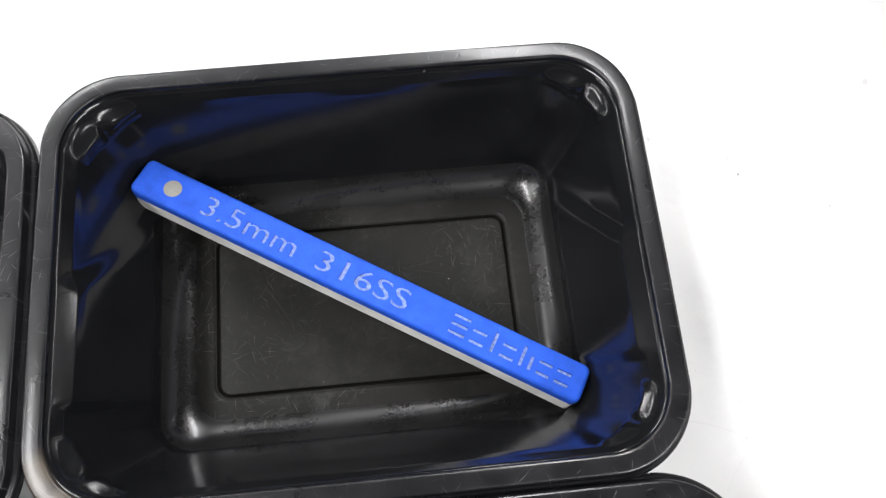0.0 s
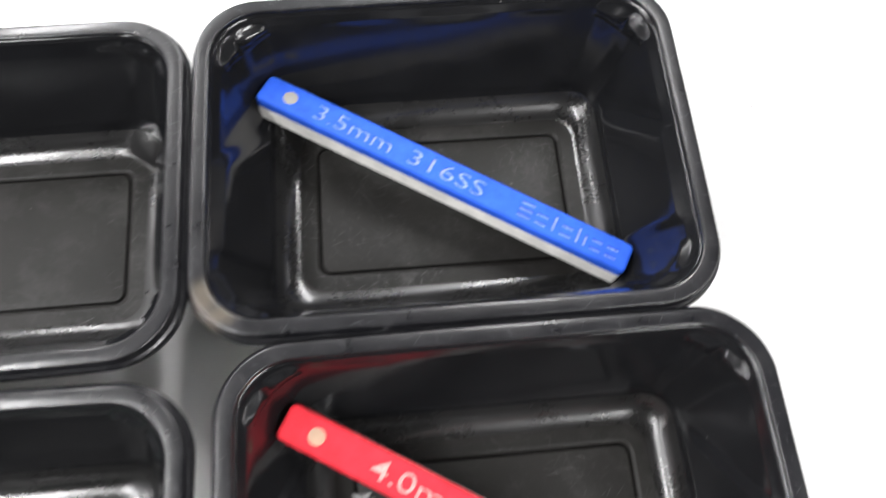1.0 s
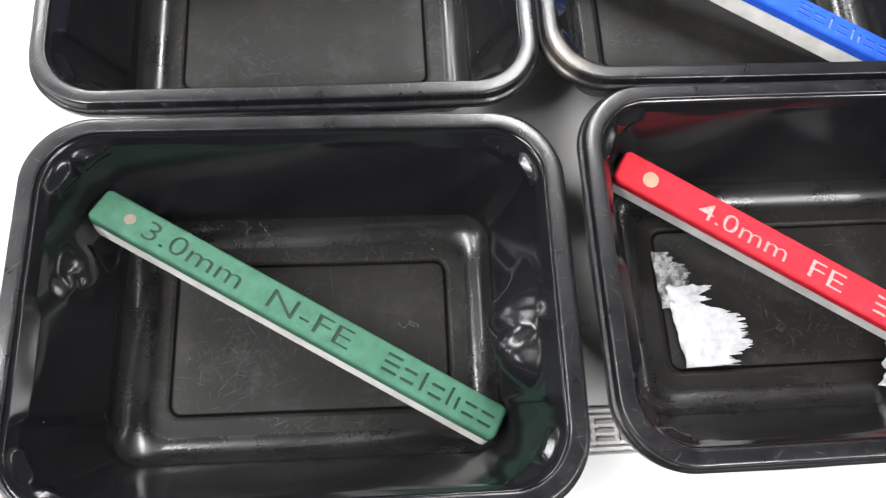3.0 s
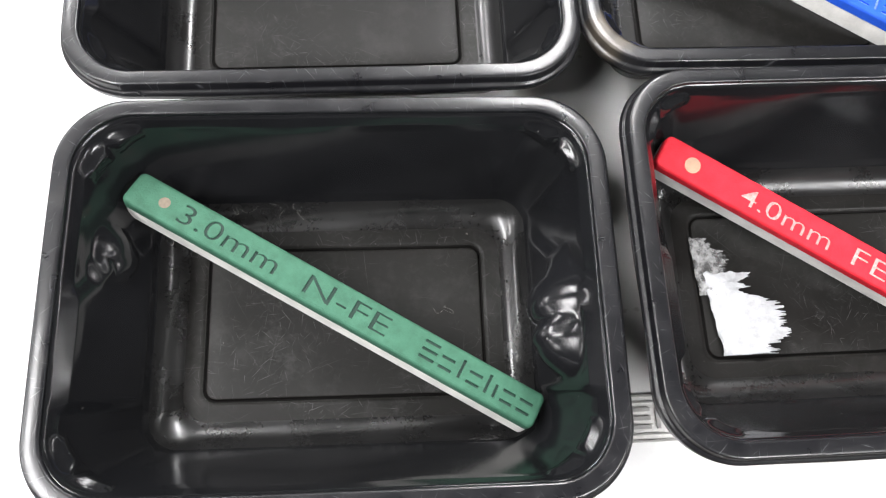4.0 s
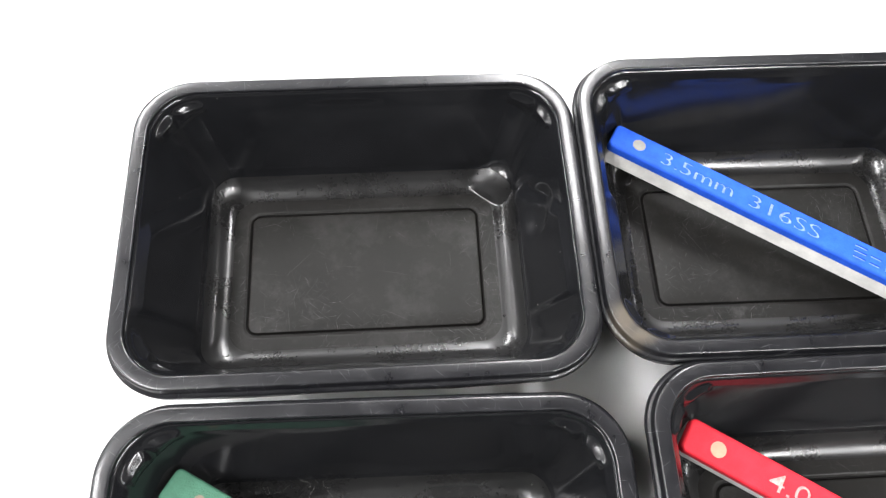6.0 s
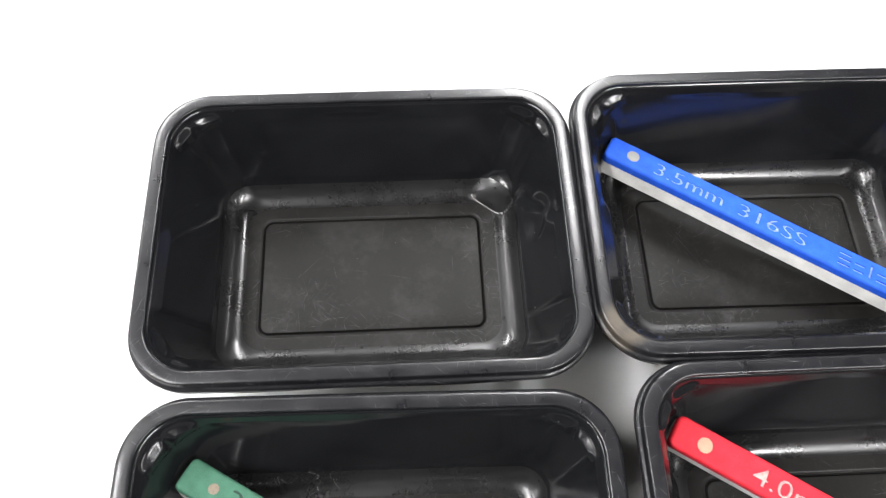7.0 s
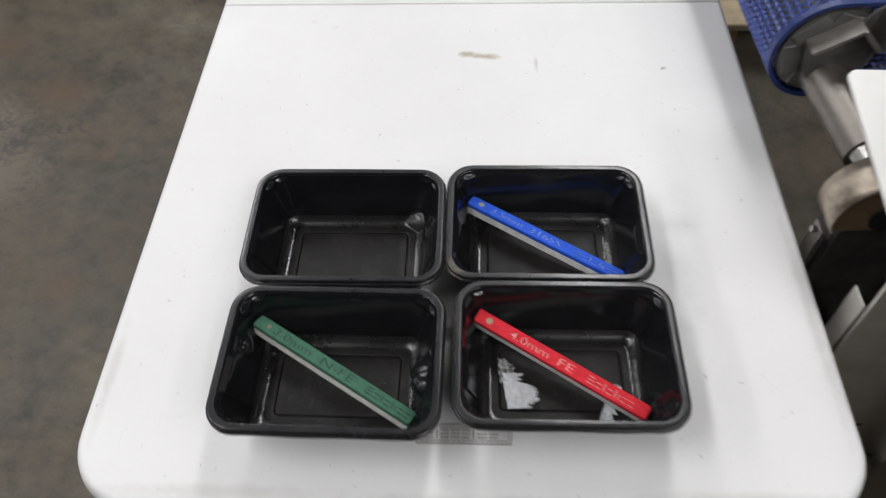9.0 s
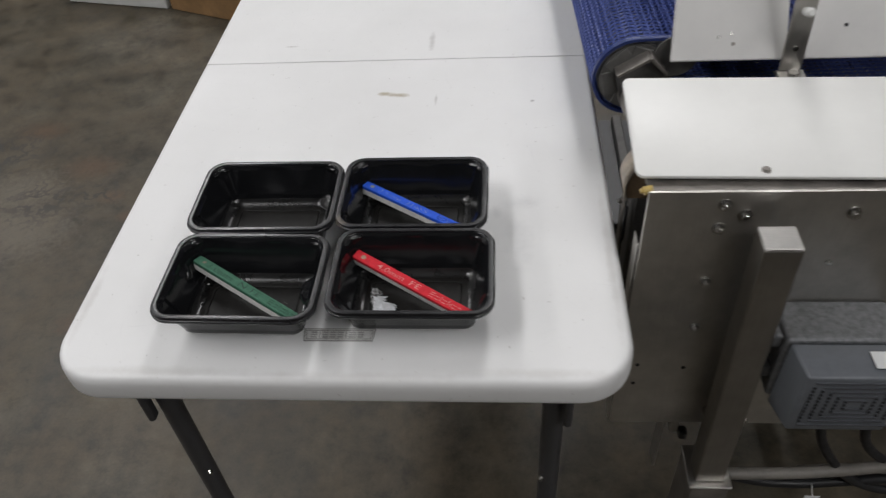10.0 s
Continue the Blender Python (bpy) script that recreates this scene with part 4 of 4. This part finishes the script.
def build_cabinet():
    m = thing("machine_cabinet", "brushed stainless steel machine side with bolts", "machine", (0, 0, 0))
    y = 0.17
    bm = box(0.318, 1.5, y, y + 0.003, 0.435, 0.851, 0.0008, 1)
    panel = part("side_panel", bm, STEEL, m)
    part("top_flange", box(0.3175, 1.5, y + 0.0032, y + 0.035, 0.8475, 0.8505, 0.001, 1), STEEL_DULL, m)
    part("side_flange", box(0.3155, 0.3172, y + 0.0032, y + 0.0245, 0.44, 0.776, 0.0006, 1), STEEL, m, "narrow folded steel flange")
    for x, z in ((0.3957, 0.834), (0.4178, 0.820), (0.395, 0.802), (0.397, 0.719), (0.3985, 0.641), (0.524, 0.822)):
        hex_bolt("bolt", panel, x, y, z)
    for x, z in ((0.341, 0.566), (0.340, 0.527), (0.3985, 0.561)):
        part("hole", rod((x, y - 0.0006, z), (x, y + 0.0002, z), 0.0028, 12), BLACK_DARK, panel)
    for x, z in ((0.52, 0.751), (0.5, 0.437 + 0.006)):
        hex_bolt("screw", panel, x, y, z, 0.003, 0.003)
    part("back_panel", box(0.40, 1.5, 0.325, 0.328, 0.42, 0.80), STEEL_DULL, m)
    part("bottom_pan", box(0.33, 1.5, y + 0.004, 0.324, 0.44, 0.444), STEEL_DULL, m)
    # post standing off the side
    tube = box(0.422, 0.460, 0.112, 0.146, 0.379, 0.8245, 0.002, 2)
    for v in tube.verts:
        v.co.x += 0.027 * (0.8245 - v.co.z)
    post = part("post", tube, STEEL_POST, m, "brushed square steel tube")
    part("post_cap", box(0.4225, 0.4595, 0.1125, 0.1455, 0.8248, 0.8268, 0.0008, 1), STEEL_BRIGHT, post)
    part("standoff", rod((0.443, 0.145, 0.79), (0.443, 0.171, 0.79), 0.011, 18), STEEL_DULL, post)
    part("standoff", rod((0.449, 0.145, 0.47), (0.449, 0.171, 0.47), 0.011, 18), STEEL_DULL, post)
    foot = part("leg", box(0.428, 0.480, 0.105, 0.168, 0.0, 0.374, 0.002, 1), STEEL_DULL, m)
    part("weld_plate", box(0.425, 0.483, 0.103, 0.1695, 0.3742, 0.3782, 0.0012, 1), STEEL_BRIGHT, foot)
    part("rear_leg", box(0.74, 0.79, 0.60, 0.65, 0.0, 0.80, 0.002, 1), STEEL_DULL, m)
    part("far_leg", box(1.42, 1.47, 0.102, 0.165, 0.0, 0.44, 0.002, 1), STEEL_DULL, m)
    part("far_leg", box(1.42, 1.47, 0.60, 0.65, 0.0, 0.80, 0.002, 1), STEEL_DULL, m)
    part("stay", box(0.396, 0.399, 0.18, 0.205, 0.30, 0.44), STEEL_BRIGHT, m)
    part("bracket", box(0.404, 0.416, 0.172, 0.19, 0.405, 0.434, 0.003, 2), STEEL, m)
    part("bracket", box(0.417, 0.428, 0.165, 0.18, 0.398, 0.414, 0.003, 2), BLACK_DARK, m)
    return m


def build_switch_box():
    b = thing("switch_box", "grey switch box with a ribbed cover on the machine side", "electrical box", (0, 0, 0))
    body = part("cast_body", box(0.478, 0.60, 0.112, 0.170, 0.585, 0.690, 0.005, 3), CAST_GREY, b, "rough grey cast metal housing")
    for z in (0.61, 0.665):
        part("lug", box(0.4665, 0.479, 0.120, 0.142, z, z + 0.02, 0.004, 2), CAST_GREY, body)
    cover = bmesh.new()
    add_box(cover, 0.482, 0.604, 0.068, 0.1115, 0.578, 0.686, 0.004, 3)
    for v in cover.verts:
        if v.co.y < 0.075:
            v.co.x = 0.543 + (v.co.x - 0.543) * 0.88
            v.co.z = 0.632 + (v.co.z - 0.632) * 0.92
    cover_ob = part("cover", cover, BOX_GREY, b, "dark grey plastic cover")
    shade_by_angle(cover_ob)
    ribs, slots = bmesh.new(), bmesh.new()
    cx, cz = 0.549, 0.634
    for k in range(1, 6):
        w, h = 0.0098 * k, 0.0078 * k
        for a in ((cx - w, cx + w, cz + h - 0.0012, cz + h + 0.0012), (cx - w, cx + w, cz - h - 0.0012, cz - h + 0.0012)):
            add_box(ribs, a[0], a[1], 0.0664, 0.0682, a[2], a[3])
        n = max(1, k)
        for i in range(-n, n + 1):
            for sx in (-1, 1):
                z = cz + i * (h / n) * 0.8
                add_box(slots, cx + sx * w - 0.0014, cx + sx * w + 0.0014, 0.0664, 0.0682, z - 0.0014, z + 0.0014)
    part("grille_rib", ribs, BOX_RIB, cover_ob, "nested square ribs")
    part("grille_slot", slots, BOX_DARK, cover_ob, "dark square slots")
    part("sticker", box(0.560, 0.60, 0.078, 0.100, 0.6855, 0.6864), LABEL_WHITE, cover_ob, "small white sticker")
    return b


def build_plate():
    """White chute plate that lies sloping on the cabinet's top."""
    p = thing("guide_plate", "white plastic guide plate sloping on the steel cabinet", "guide plate")
    bm = bmesh.new()
    add_box(bm, 0.0, 1.0, 0.0, 0.148, 0.003, 0.008)
    up = [e for e in bm.edges if abs(e.verts[0].co.z - e.verts[1].co.z) > 0.004]
    bmesh.ops.bevel(bm, geom=up, offset=0.009, segments=5, affect="EDGES", profile=0.5)
    flat = [e for e in bm.edges if abs(e.verts[0].co.z - e.verts[1].co.z) < 0.001 and len(e.link_faces) == 2 and e.calc_face_angle(0) > 1]
    bmesh.ops.bevel(bm, geom=flat, offset=0.0018, segments=2, affect="EDGES", profile=0.5)
    for v in bm.verts:
        v.co.y -= 0.052 * v.co.x - 0.028 * v.co.x ** 2
    m = pose(0.3065, 0.1875, 0.8515, 8.9, 0, 0)
    bmesh.ops.transform(bm, matrix=m, verts=bm.verts)
    plate = part("plate", bm, PANEL_WHITE, p)
    shade_by_angle(plate)
    s = bmesh.new()
    add_rod(s, (0.128, 0.0055, 0.0078), (0.128, 0.0055, 0.0092), 0.0045, 16)
    add_rod(s, (0.128, 0.0055, 0.0090), (0.128, 0.0055, 0.0104), 0.0030, 6)
    bmesh.ops.transform(s, matrix=m, verts=s.verts)
    part("screw", s, STEEL_DULL, plate)
    return p


LEAN_BACK = pose(0, 0.398, 0.861, -32.0, 0, 0)


def build_side_guard(x0, x1, name_label, holes):
    """A plastic sheet leaning back over the belt's edge."""
    g = thing("side_guard", name_label, "conveyor guard", group="leaning belt guards")
    bm = box(x0, x1, 0.0, 0.008, 0.0, 0.15, 0.002, 2)
    for v in bm.verts:
        if v.co.x < x0 + 0.01 and v.co.z > 0.1:
            v.co.x += 0.008
    bmesh.ops.transform(bm, matrix=LEAN_BACK, verts=bm.verts)
    sheet = part("sheet", bm, PANEL_GREY, g)
    for x, z, material in holes:
        r = rod((x, 0.0005, z), (x, -0.0012, z), 0.0022, 12)
        bmesh.ops.transform(r, matrix=LEAN_BACK, verts=r.verts)
        part("screw", r, material, sheet)
    return g


def build_guards():
    build_side_guard(0.374, 0.508, "pale grey plastic guard leaning over the belt", [(0.4285, 0.0275, CHROME), (0.4430, 0.0315, CHROME), (0.4455, 0.0195, STEEL_DULL)])
    build_side_guard(0.528, 1.3, "long pale grey plastic guard leaning over the belt", [(0.573, 0.038, BLACK_DARK), (0.72, 0.038, BLACK_DARK)])
    s = thing("guard_bracket", "flat stainless bracket holding the belt guards", "bracket")
    strap = box(0.5005, 0.5255, 0.3905, 0.3945, 0.850, 1.02, 0.001, 1)
    for v in strap.verts:
        v.co.x -= 0.035 * (v.co.z - 0.850)
    strap_ob = part("strap", strap, STEEL, s)
    part("foot", box(0.4965, 0.5295, 0.366, 0.3945, 0.8455, 0.8495, 0.001, 1), STEEL_BRIGHT, s)
    part("bolt", rod((0.513, 0.379, 0.8492), (0.513, 0.379, 0.8555), 0.0062, 6), CHROME, s)
    part("strap_screw", rod((0.512, 0.3908, 0.880), (0.512, 0.3885, 0.880), 0.0028, 12), CHROME, strap_ob)
    knob = bmesh.new()
    add_rod(knob, (0.5110, 0.3905, 0.926), (0.5095, 0.374, 0.933), 0.0046, 18, 0.0055)
    add_rod(knob, (0.5095, 0.374, 0.933), (0.5090, 0.369, 0.935), 0.0055, 18, 0.0030)
    part("knob", knob, PANEL_WHITE, strap_ob, "white plastic end cap")


def build_belt():
    """Blue open-grid plastic belt round its end roller; runs away from the table."""
    c = thing("belt_conveyor", "blue open-grid plastic conveyor belt round its end roller", "conveyor")
    cx, cz, r = 0.340, 0.823, 0.052
    y0, y1 = 0.425, 0.95
    bm = bmesh.new()
    path = []
    n_flat, pitch = 96, 0.0076
    for i in range(n_flat, 0, -1):
        path.append((cx + i * pitch, cz + r))
    n_arc = int(math.pi * r / pitch)
    for i in range(n_arc + 1):
        a = math.pi / 2 + math.pi * i / n_arc
        path.append((cx + r * math.cos(a), cz + r * math.sin(a)))
    for i in range(1, 90):
        path.append((cx + i * pitch, cz - r))
    n_y = 62
    rows = [[bm.verts.new((x, y0 + (y1 - y0) * (j + (0.25 if k % 2 and 0 < j < n_y else 0)) / n_y, z)) for j in range(n_y + 1)] for k, (x, z) in enumerate(path)]
    for a, b in zip(rows, rows[1:]):
        for j in range(n_y):
            bm.faces.new((a[j], a[j + 1], b[j + 1], b[j]))
    belt = part("belt", bm, BELT_BLUE, c)
    wire = belt.modifiers.new("links", "WIREFRAME")
    wire.thickness, wire.use_even_offset = 0.0040, False
    # solid side edge of the links
    bm = bmesh.new()
    edge = []
    for x, z in path:
        edge.append([bm.verts.new((x, y0 - 0.001, z)), bm.verts.new((x, y0 + 0.006, z))])
    for a, b in zip(edge, edge[1:]):
        bm.faces.new((a[0], a[1], b[1], b[0]))
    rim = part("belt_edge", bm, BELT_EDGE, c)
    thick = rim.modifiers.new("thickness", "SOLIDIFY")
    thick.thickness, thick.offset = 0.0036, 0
    # roller under the belt, with a toothed grey end
    drum = part("roller", rod((cx, y0 + 0.004, cz), (cx, y1, cz), r - 0.005, 36), SPROCKET_GREY, c)
    shade_by_angle(drum)
    bm = bmesh.new()
    for k in range(6):
        a = math.pi / 3 * k + 0.75
        m = pose(cx, y0 - 0.001, cz) @ Matrix.Rotation(-a, 4, "Y")
        add_box(bm, -0.017, 0.017, -0.0005, 0.006, 0.0250, 0.0415, 0.001, 1, m)
    bm.verts.index_update()
    hub = part("sprocket", rod((cx, y0 + 0.004, cz), (cx, y0 + 0.0005, cz), 0.0455, 40), SPROCKET_GREY, c, "worn grey toothed sprocket")
    island_parts("tooth", bm, SPROCKET_GREY, hub)
    # bearing block in front of the sprocket, with a bent steel arm over it
    corners = [(0.314, 0.836), (0.352, 0.858), (0.371, 0.838), (0.366, 0.800), (0.322, 0.796)]
    bm = bmesh.new()
    near, far = [[bm.verts.new((x, y, z)) for x, z in corners] for y in (0.4085, 0.4235)]
    bm.faces.new(near)
    bm.faces.new(list(reversed(far)))
    for i in range(len(corners)):
        k = (i + 1) % len(corners)
        bm.faces.new((near[i], far[i], far[k], near[k]))
    bmesh.ops.recalc_face_normals(bm, faces=bm.faces)
    part("bearing_block", bm, GRIMY, c, "dark soiled bearing block")
    apex = Vector((0.352, 0, 0.861))
    for end in (Vector((0.313, 0, 0.838)), Vector((0.374, 0, 0.838))):
        way = end - apex
        arm = box(0.0, way.length, 0.402, 0.4235, -0.0022, 0.0022, 0.001, 2, Matrix.Translation(apex) @ Matrix.Rotation(math.atan2(-way.z, way.x), 4, "Y"))
        part("bracket_arm", arm, STEEL_DULL, c, "bent steel scraper arm")
    cheek = rod((0.386, 0.4215, 0.852), (0.386, 0.4245, 0.852), 0.0275, 28)
    part("cheek_plate", cheek, SPROCKET_GREY, c, "rounded grey end plate")
    shaft = shade_by_angle(part("shaft_tube", rod((0.338, 0.4215, 0.803), (0.349, 0.318, 0.797), 0.0195, 28), SHAFT, c, "round steel tube carrying the roller"))
    part("shaft_end", rod((0.349, 0.3185, 0.797), (0.350, 0.304, 0.796), 0.015, 22, 0.011), CHROME, shaft)
    part("support_beam", box(0.42, 1.5, 0.47, 0.52, 0.70, 0.765, 0.003, 1), STEEL_DULL, c)
    # black plates, block and rails added to darken the space under the belt
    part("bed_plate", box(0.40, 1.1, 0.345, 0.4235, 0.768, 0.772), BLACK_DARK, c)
    part("shade_pan", box(0.365, 1.06, 0.428, 0.945, 0.757, 0.7605), BLACK_DARK, c, "black sheet added for the shade under the returning belt")
    part("shade_bed", box(0.41, 0.545, 0.433, 0.92, 0.842, 0.8415 + 0.025), BLACK_DARK, c, "black block added for the shade under the belt")
    for k in range(5):
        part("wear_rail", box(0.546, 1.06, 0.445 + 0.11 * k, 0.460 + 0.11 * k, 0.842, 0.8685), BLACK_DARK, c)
    part("bed_rail", box(0.41, 1.1, 0.93, 0.95, 0.70, 0.86), STEEL_DULL, c)
    part("stand", box(0.68, 0.72, 0.475, 0.515, 0.0, 0.699, 0.003, 1), STEEL_DULL, c)
    part("stand", box(1.42, 1.46, 0.475, 0.515, 0.0, 0.699, 0.003, 1), STEEL_DULL, c)
    part("stand", box(1.06, 1.10, 0.92, 0.96, 0.0, 0.699, 0.003, 1), STEEL_DULL, c)
    # the belt runs slightly askew to the table
    c.matrix_basis = pose(cx - r, y0, 0, 0, 0, 2.3) @ pose(r - cx, -y0, 0)
    return c


def arc_prism(cx, cz, r, y0, y1, first, last, steps=28):
    """A slice of a disc facing -y, cut straight between its two ends."""
    bm = bmesh.new()
    angles = [radians(first + (last - first) * k / steps) for k in range(steps + 1)]
    near, far = [[bm.verts.new((cx - r * math.sin(a), y, cz + r * math.cos(a))) for a in angles] for y in (y0, y1)]
    bm.faces.new(near)
    bm.faces.new(list(reversed(far)))
    for i in range(len(near)):
        k = (i + 1) % len(near)
        bm.faces.new((near[i], far[i], far[k], near[k]))
    bmesh.ops.recalc_face_normals(bm, faces=bm.faces)
    return bm


def build_bearing_guard():
    """Stained round guard between the table and the cabinet, under the guide plate."""
    g = thing("bearing_guard", "stained round steel guard with a rusty face under the white plate", "guard")
    cx, cz, r = 0.354, 0.786, 0.044
    bm = bmesh.new()
    rows = []
    for i in range(33):
        a = radians(-65 + 178 * i / 32)
        rows.append([bm.verts.new((cx - r * math.sin(a), y, cz + r * math.cos(a))) for y in (0.2515, 0.263, 0.276, 0.289)])
    for a, b in zip(rows, rows[1:]):
        for j in range(3):
            bm.faces.new((a[j], a[j + 1], b[j + 1], b[j]))
    shell = part("curved_sheet", bm, SOILED, g, "bright steel sheet with brown stains", smooth=True)
    t = shell.modifiers.new("thickness", "SOLIDIFY")
    t.thickness = 0.0022
    part("face", arc_prism(cx, cz, r - 0.0024, 0.2545, 0.287, -112, 112), RUSTY, g, "brown rusty face")
    part("shaft_hole", rod((0.3555, 0.2530, 0.787), (0.3555, 0.2560, 0.787), 0.0155, 26), BLACK_DARK, g, "dark round opening")
    part("mount", box(0.326, 0.400, 0.262, 0.300, 0.445, 0.7685, 0.003, 1), GRIMY, g)
    strap = part("strap", box(0.3135, 0.3165, 0.262, 0.279, 0.44, 0.757, 0.001, 1), STEEL_DULL, g, "narrow upright steel strap")
    part("slot", box(0.3166, 0.3195, 0.2585, 0.2615, 0.70, 0.752), BLACK_DARK, g)
    part("bolt", rod((0.3136, 0.2705, 0.752), (0.3085, 0.2705, 0.753), 0.0030, 10), CHROME, strap)
    # black sheet added for the dark interior behind the side panel
    part("shade_panel", box(0.345, 0.400, 0.198, 0.202, 0.45, 0.835, 0.001, 1), BLACK_DARK, g)
    gland = bmesh.new()
    add_rod(gland, (0.3225, 0.178, 0.8485), (0.3135, 0.1765, 0.8475), 0.0046, 12)
    add_rod(gland, (0.3140, 0.1765, 0.8475), (0.3105, 0.1765, 0.8475), 0.0026, 10)
    part("cable_gland", gland, BRASS, g, "small yellowed plastic cable gland")
    return g


def cable(points, radius, label, material=None):
    curve = bpy.data.curves.new("cable", "CURVE")
    curve.dimensions, curve.bevel_depth, curve.bevel_resolution = "3D", radius, 4
    s = curve.splines.new("BEZIER")
    s.bezier_points.add(len(points) - 1)
    for b, p in zip(s.bezier_points, points):
        b.co = p
        b.handle_left_type = b.handle_right_type = "AUTO"
    curve.materials.append(material or BLACK_DARK)
    return tagged(new("cable", curve), label, "cable", "cables under the machine")


build_cabinet()
build_switch_box()
build_plate()
build_guards()
build_belt()
build_bearing_guard()
cable([(0.585, 0.150, 0.585), (0.588, 0.152, 0.47), (0.63, 0.155, 0.37), (0.70, 0.16, 0.29), (0.80, 0.17, 0.25)], 0.0065, "black cable hanging from the switch box")
cable([(0.64, 0.150, 0.60), (0.645, 0.152, 0.47), (0.68, 0.155, 0.39), (0.78, 0.16, 0.33), (0.95, 0.17, 0.31)], 0.0065, "black cable hanging beside the switch box")
cable([(0.482, 0.168, 0.315), (0.53, 0.166, 0.292), (0.60, 0.166, 0.280), (0.67, 0.165, 0.290), (0.76, 0.16, 0.315), (0.95, 0.16, 0.32)], 0.0075, "thick black cable sagging along the steel rail")

cable([(0.462, 0.150, 0.333), (0.53, 0.150, 0.335), (0.61, 0.150, 0.342), (0.70, 0.150, 0.362), (0.82, 0.155, 0.40), (1.0, 0.16, 0.44)], 0.0085, "pale grey flexible conduit under the machine", CONDUIT)
cable([(0.60, 0.165, 0.322), (0.66, 0.165, 0.330), (0.72, 0.165, 0.326), (0.85, 0.17, 0.31)], 0.006, "thin grey conduit behind the pale one", CONDUIT)


def build_tag():
    t = thing("cable_tag", "small white tag hanging on the black cable", "tag")
    part("label_card", box(0.618, 0.640, 0.1475, 0.1485, 0.258, 0.276, 0.0003, 1), LABEL_WHITE, t)
    part("string", rod((0.629, 0.148, 0.275), (0.626, 0.158, 0.292), 0.0008, 6), LABEL_WHITE, t)
    return t


build_tag()


# ---- cartons on the floor ----
def build_carton(name_label, at, turn, size, material, printed=False):
    w, d, h = size
    c = thing("carton", name_label, "box", at, turn, "cartons on the floor")
    body = part("carton_body", box(-w / 2, w / 2, -d / 2, d / 2, 0, h, 0.004, 1), material, c)
    for s in (-1, 1):
        part("flap", box(-w / 2 + 0.004, w / 2 - 0.004, min(0, s * d / 2) + 0.002, max(0, s * d / 2) - 0.002, h + 0.0005, h + 0.004), material, c)
    if printed:
        part("print_mark", rod((w * 0.08, -d / 2 - 0.0012, h * 0.22), (w * 0.08, -d / 2 + 0.001, h * 0.22), 0.03, 18), YELLOW, body, "round yellow printed mark")
    return c


build_carton("white printed carton standing on the concrete floor", (-1.344, 2.524, 0), -11.8, (0.46, 0.32, 0.3), CARTON_WHITE, True)
build_carton("plain brown cardboard box standing on the floor", (-0.904, 2.407, 0), -22.5, (0.36, 0.34, 0.24), CARDBOARD)


# ---- pallet and trolley on the floor beyond the table ----
def build_pallet():
    p = thing("wooden_pallet", "worn brown wooden pallet with a pale front board on the floor", "pallet")
    for k, (y0, y1) in enumerate(((1.415, 1.52), (1.55, 1.65), (1.68, 1.78), (1.81, 1.91), (1.94, 2.04))):
        part("deck_board", box(0.60, 1.6, y0, y1, 0.101, 0.121, 0.003, 1), PALE_WOOD if k == 0 else CARDBOARD, p, "pale weathered board" if k == 0 else "")
    for x in (0.60, 1.06, 1.52):
        part("stringer", box(x, x + 0.08, 1.45, 2.03, 0.0, 0.1005, 0.003, 1), CARDBOARD, p)
    return p


def build_trolley():
    t = thing("floor_trolley", "low dark grey steel trolley on the floor behind the table", "trolley")
    deck = part("deck", box(0.10, 0.53, 0.93, 1.36, 0.085, 0.105, 0.004, 2), LEG_STEEL, t)
    for x0, x1 in ((0.40, 0.425), (0.475, 0.50)):
        part("channel", box(x0, x1, 0.95, 1.34, 0.1055, 0.135, 0.004, 2), GRIMY, deck)
    for x in (0.14, 0.47):
        for y in (0.98, 1.30):
            wheel = part("wheel", rod((x - 0.012, y, 0.036), (x + 0.012, y, 0.036), 0.036, 24), BLACK_DARK, t)
            part("fork", box(x - 0.018, x + 0.018, y - 0.016, y + 0.016, 0.0725, 0.0845, 0.002, 1), STEEL_DULL, wheel)
    return t


build_pallet()
build_trolley()
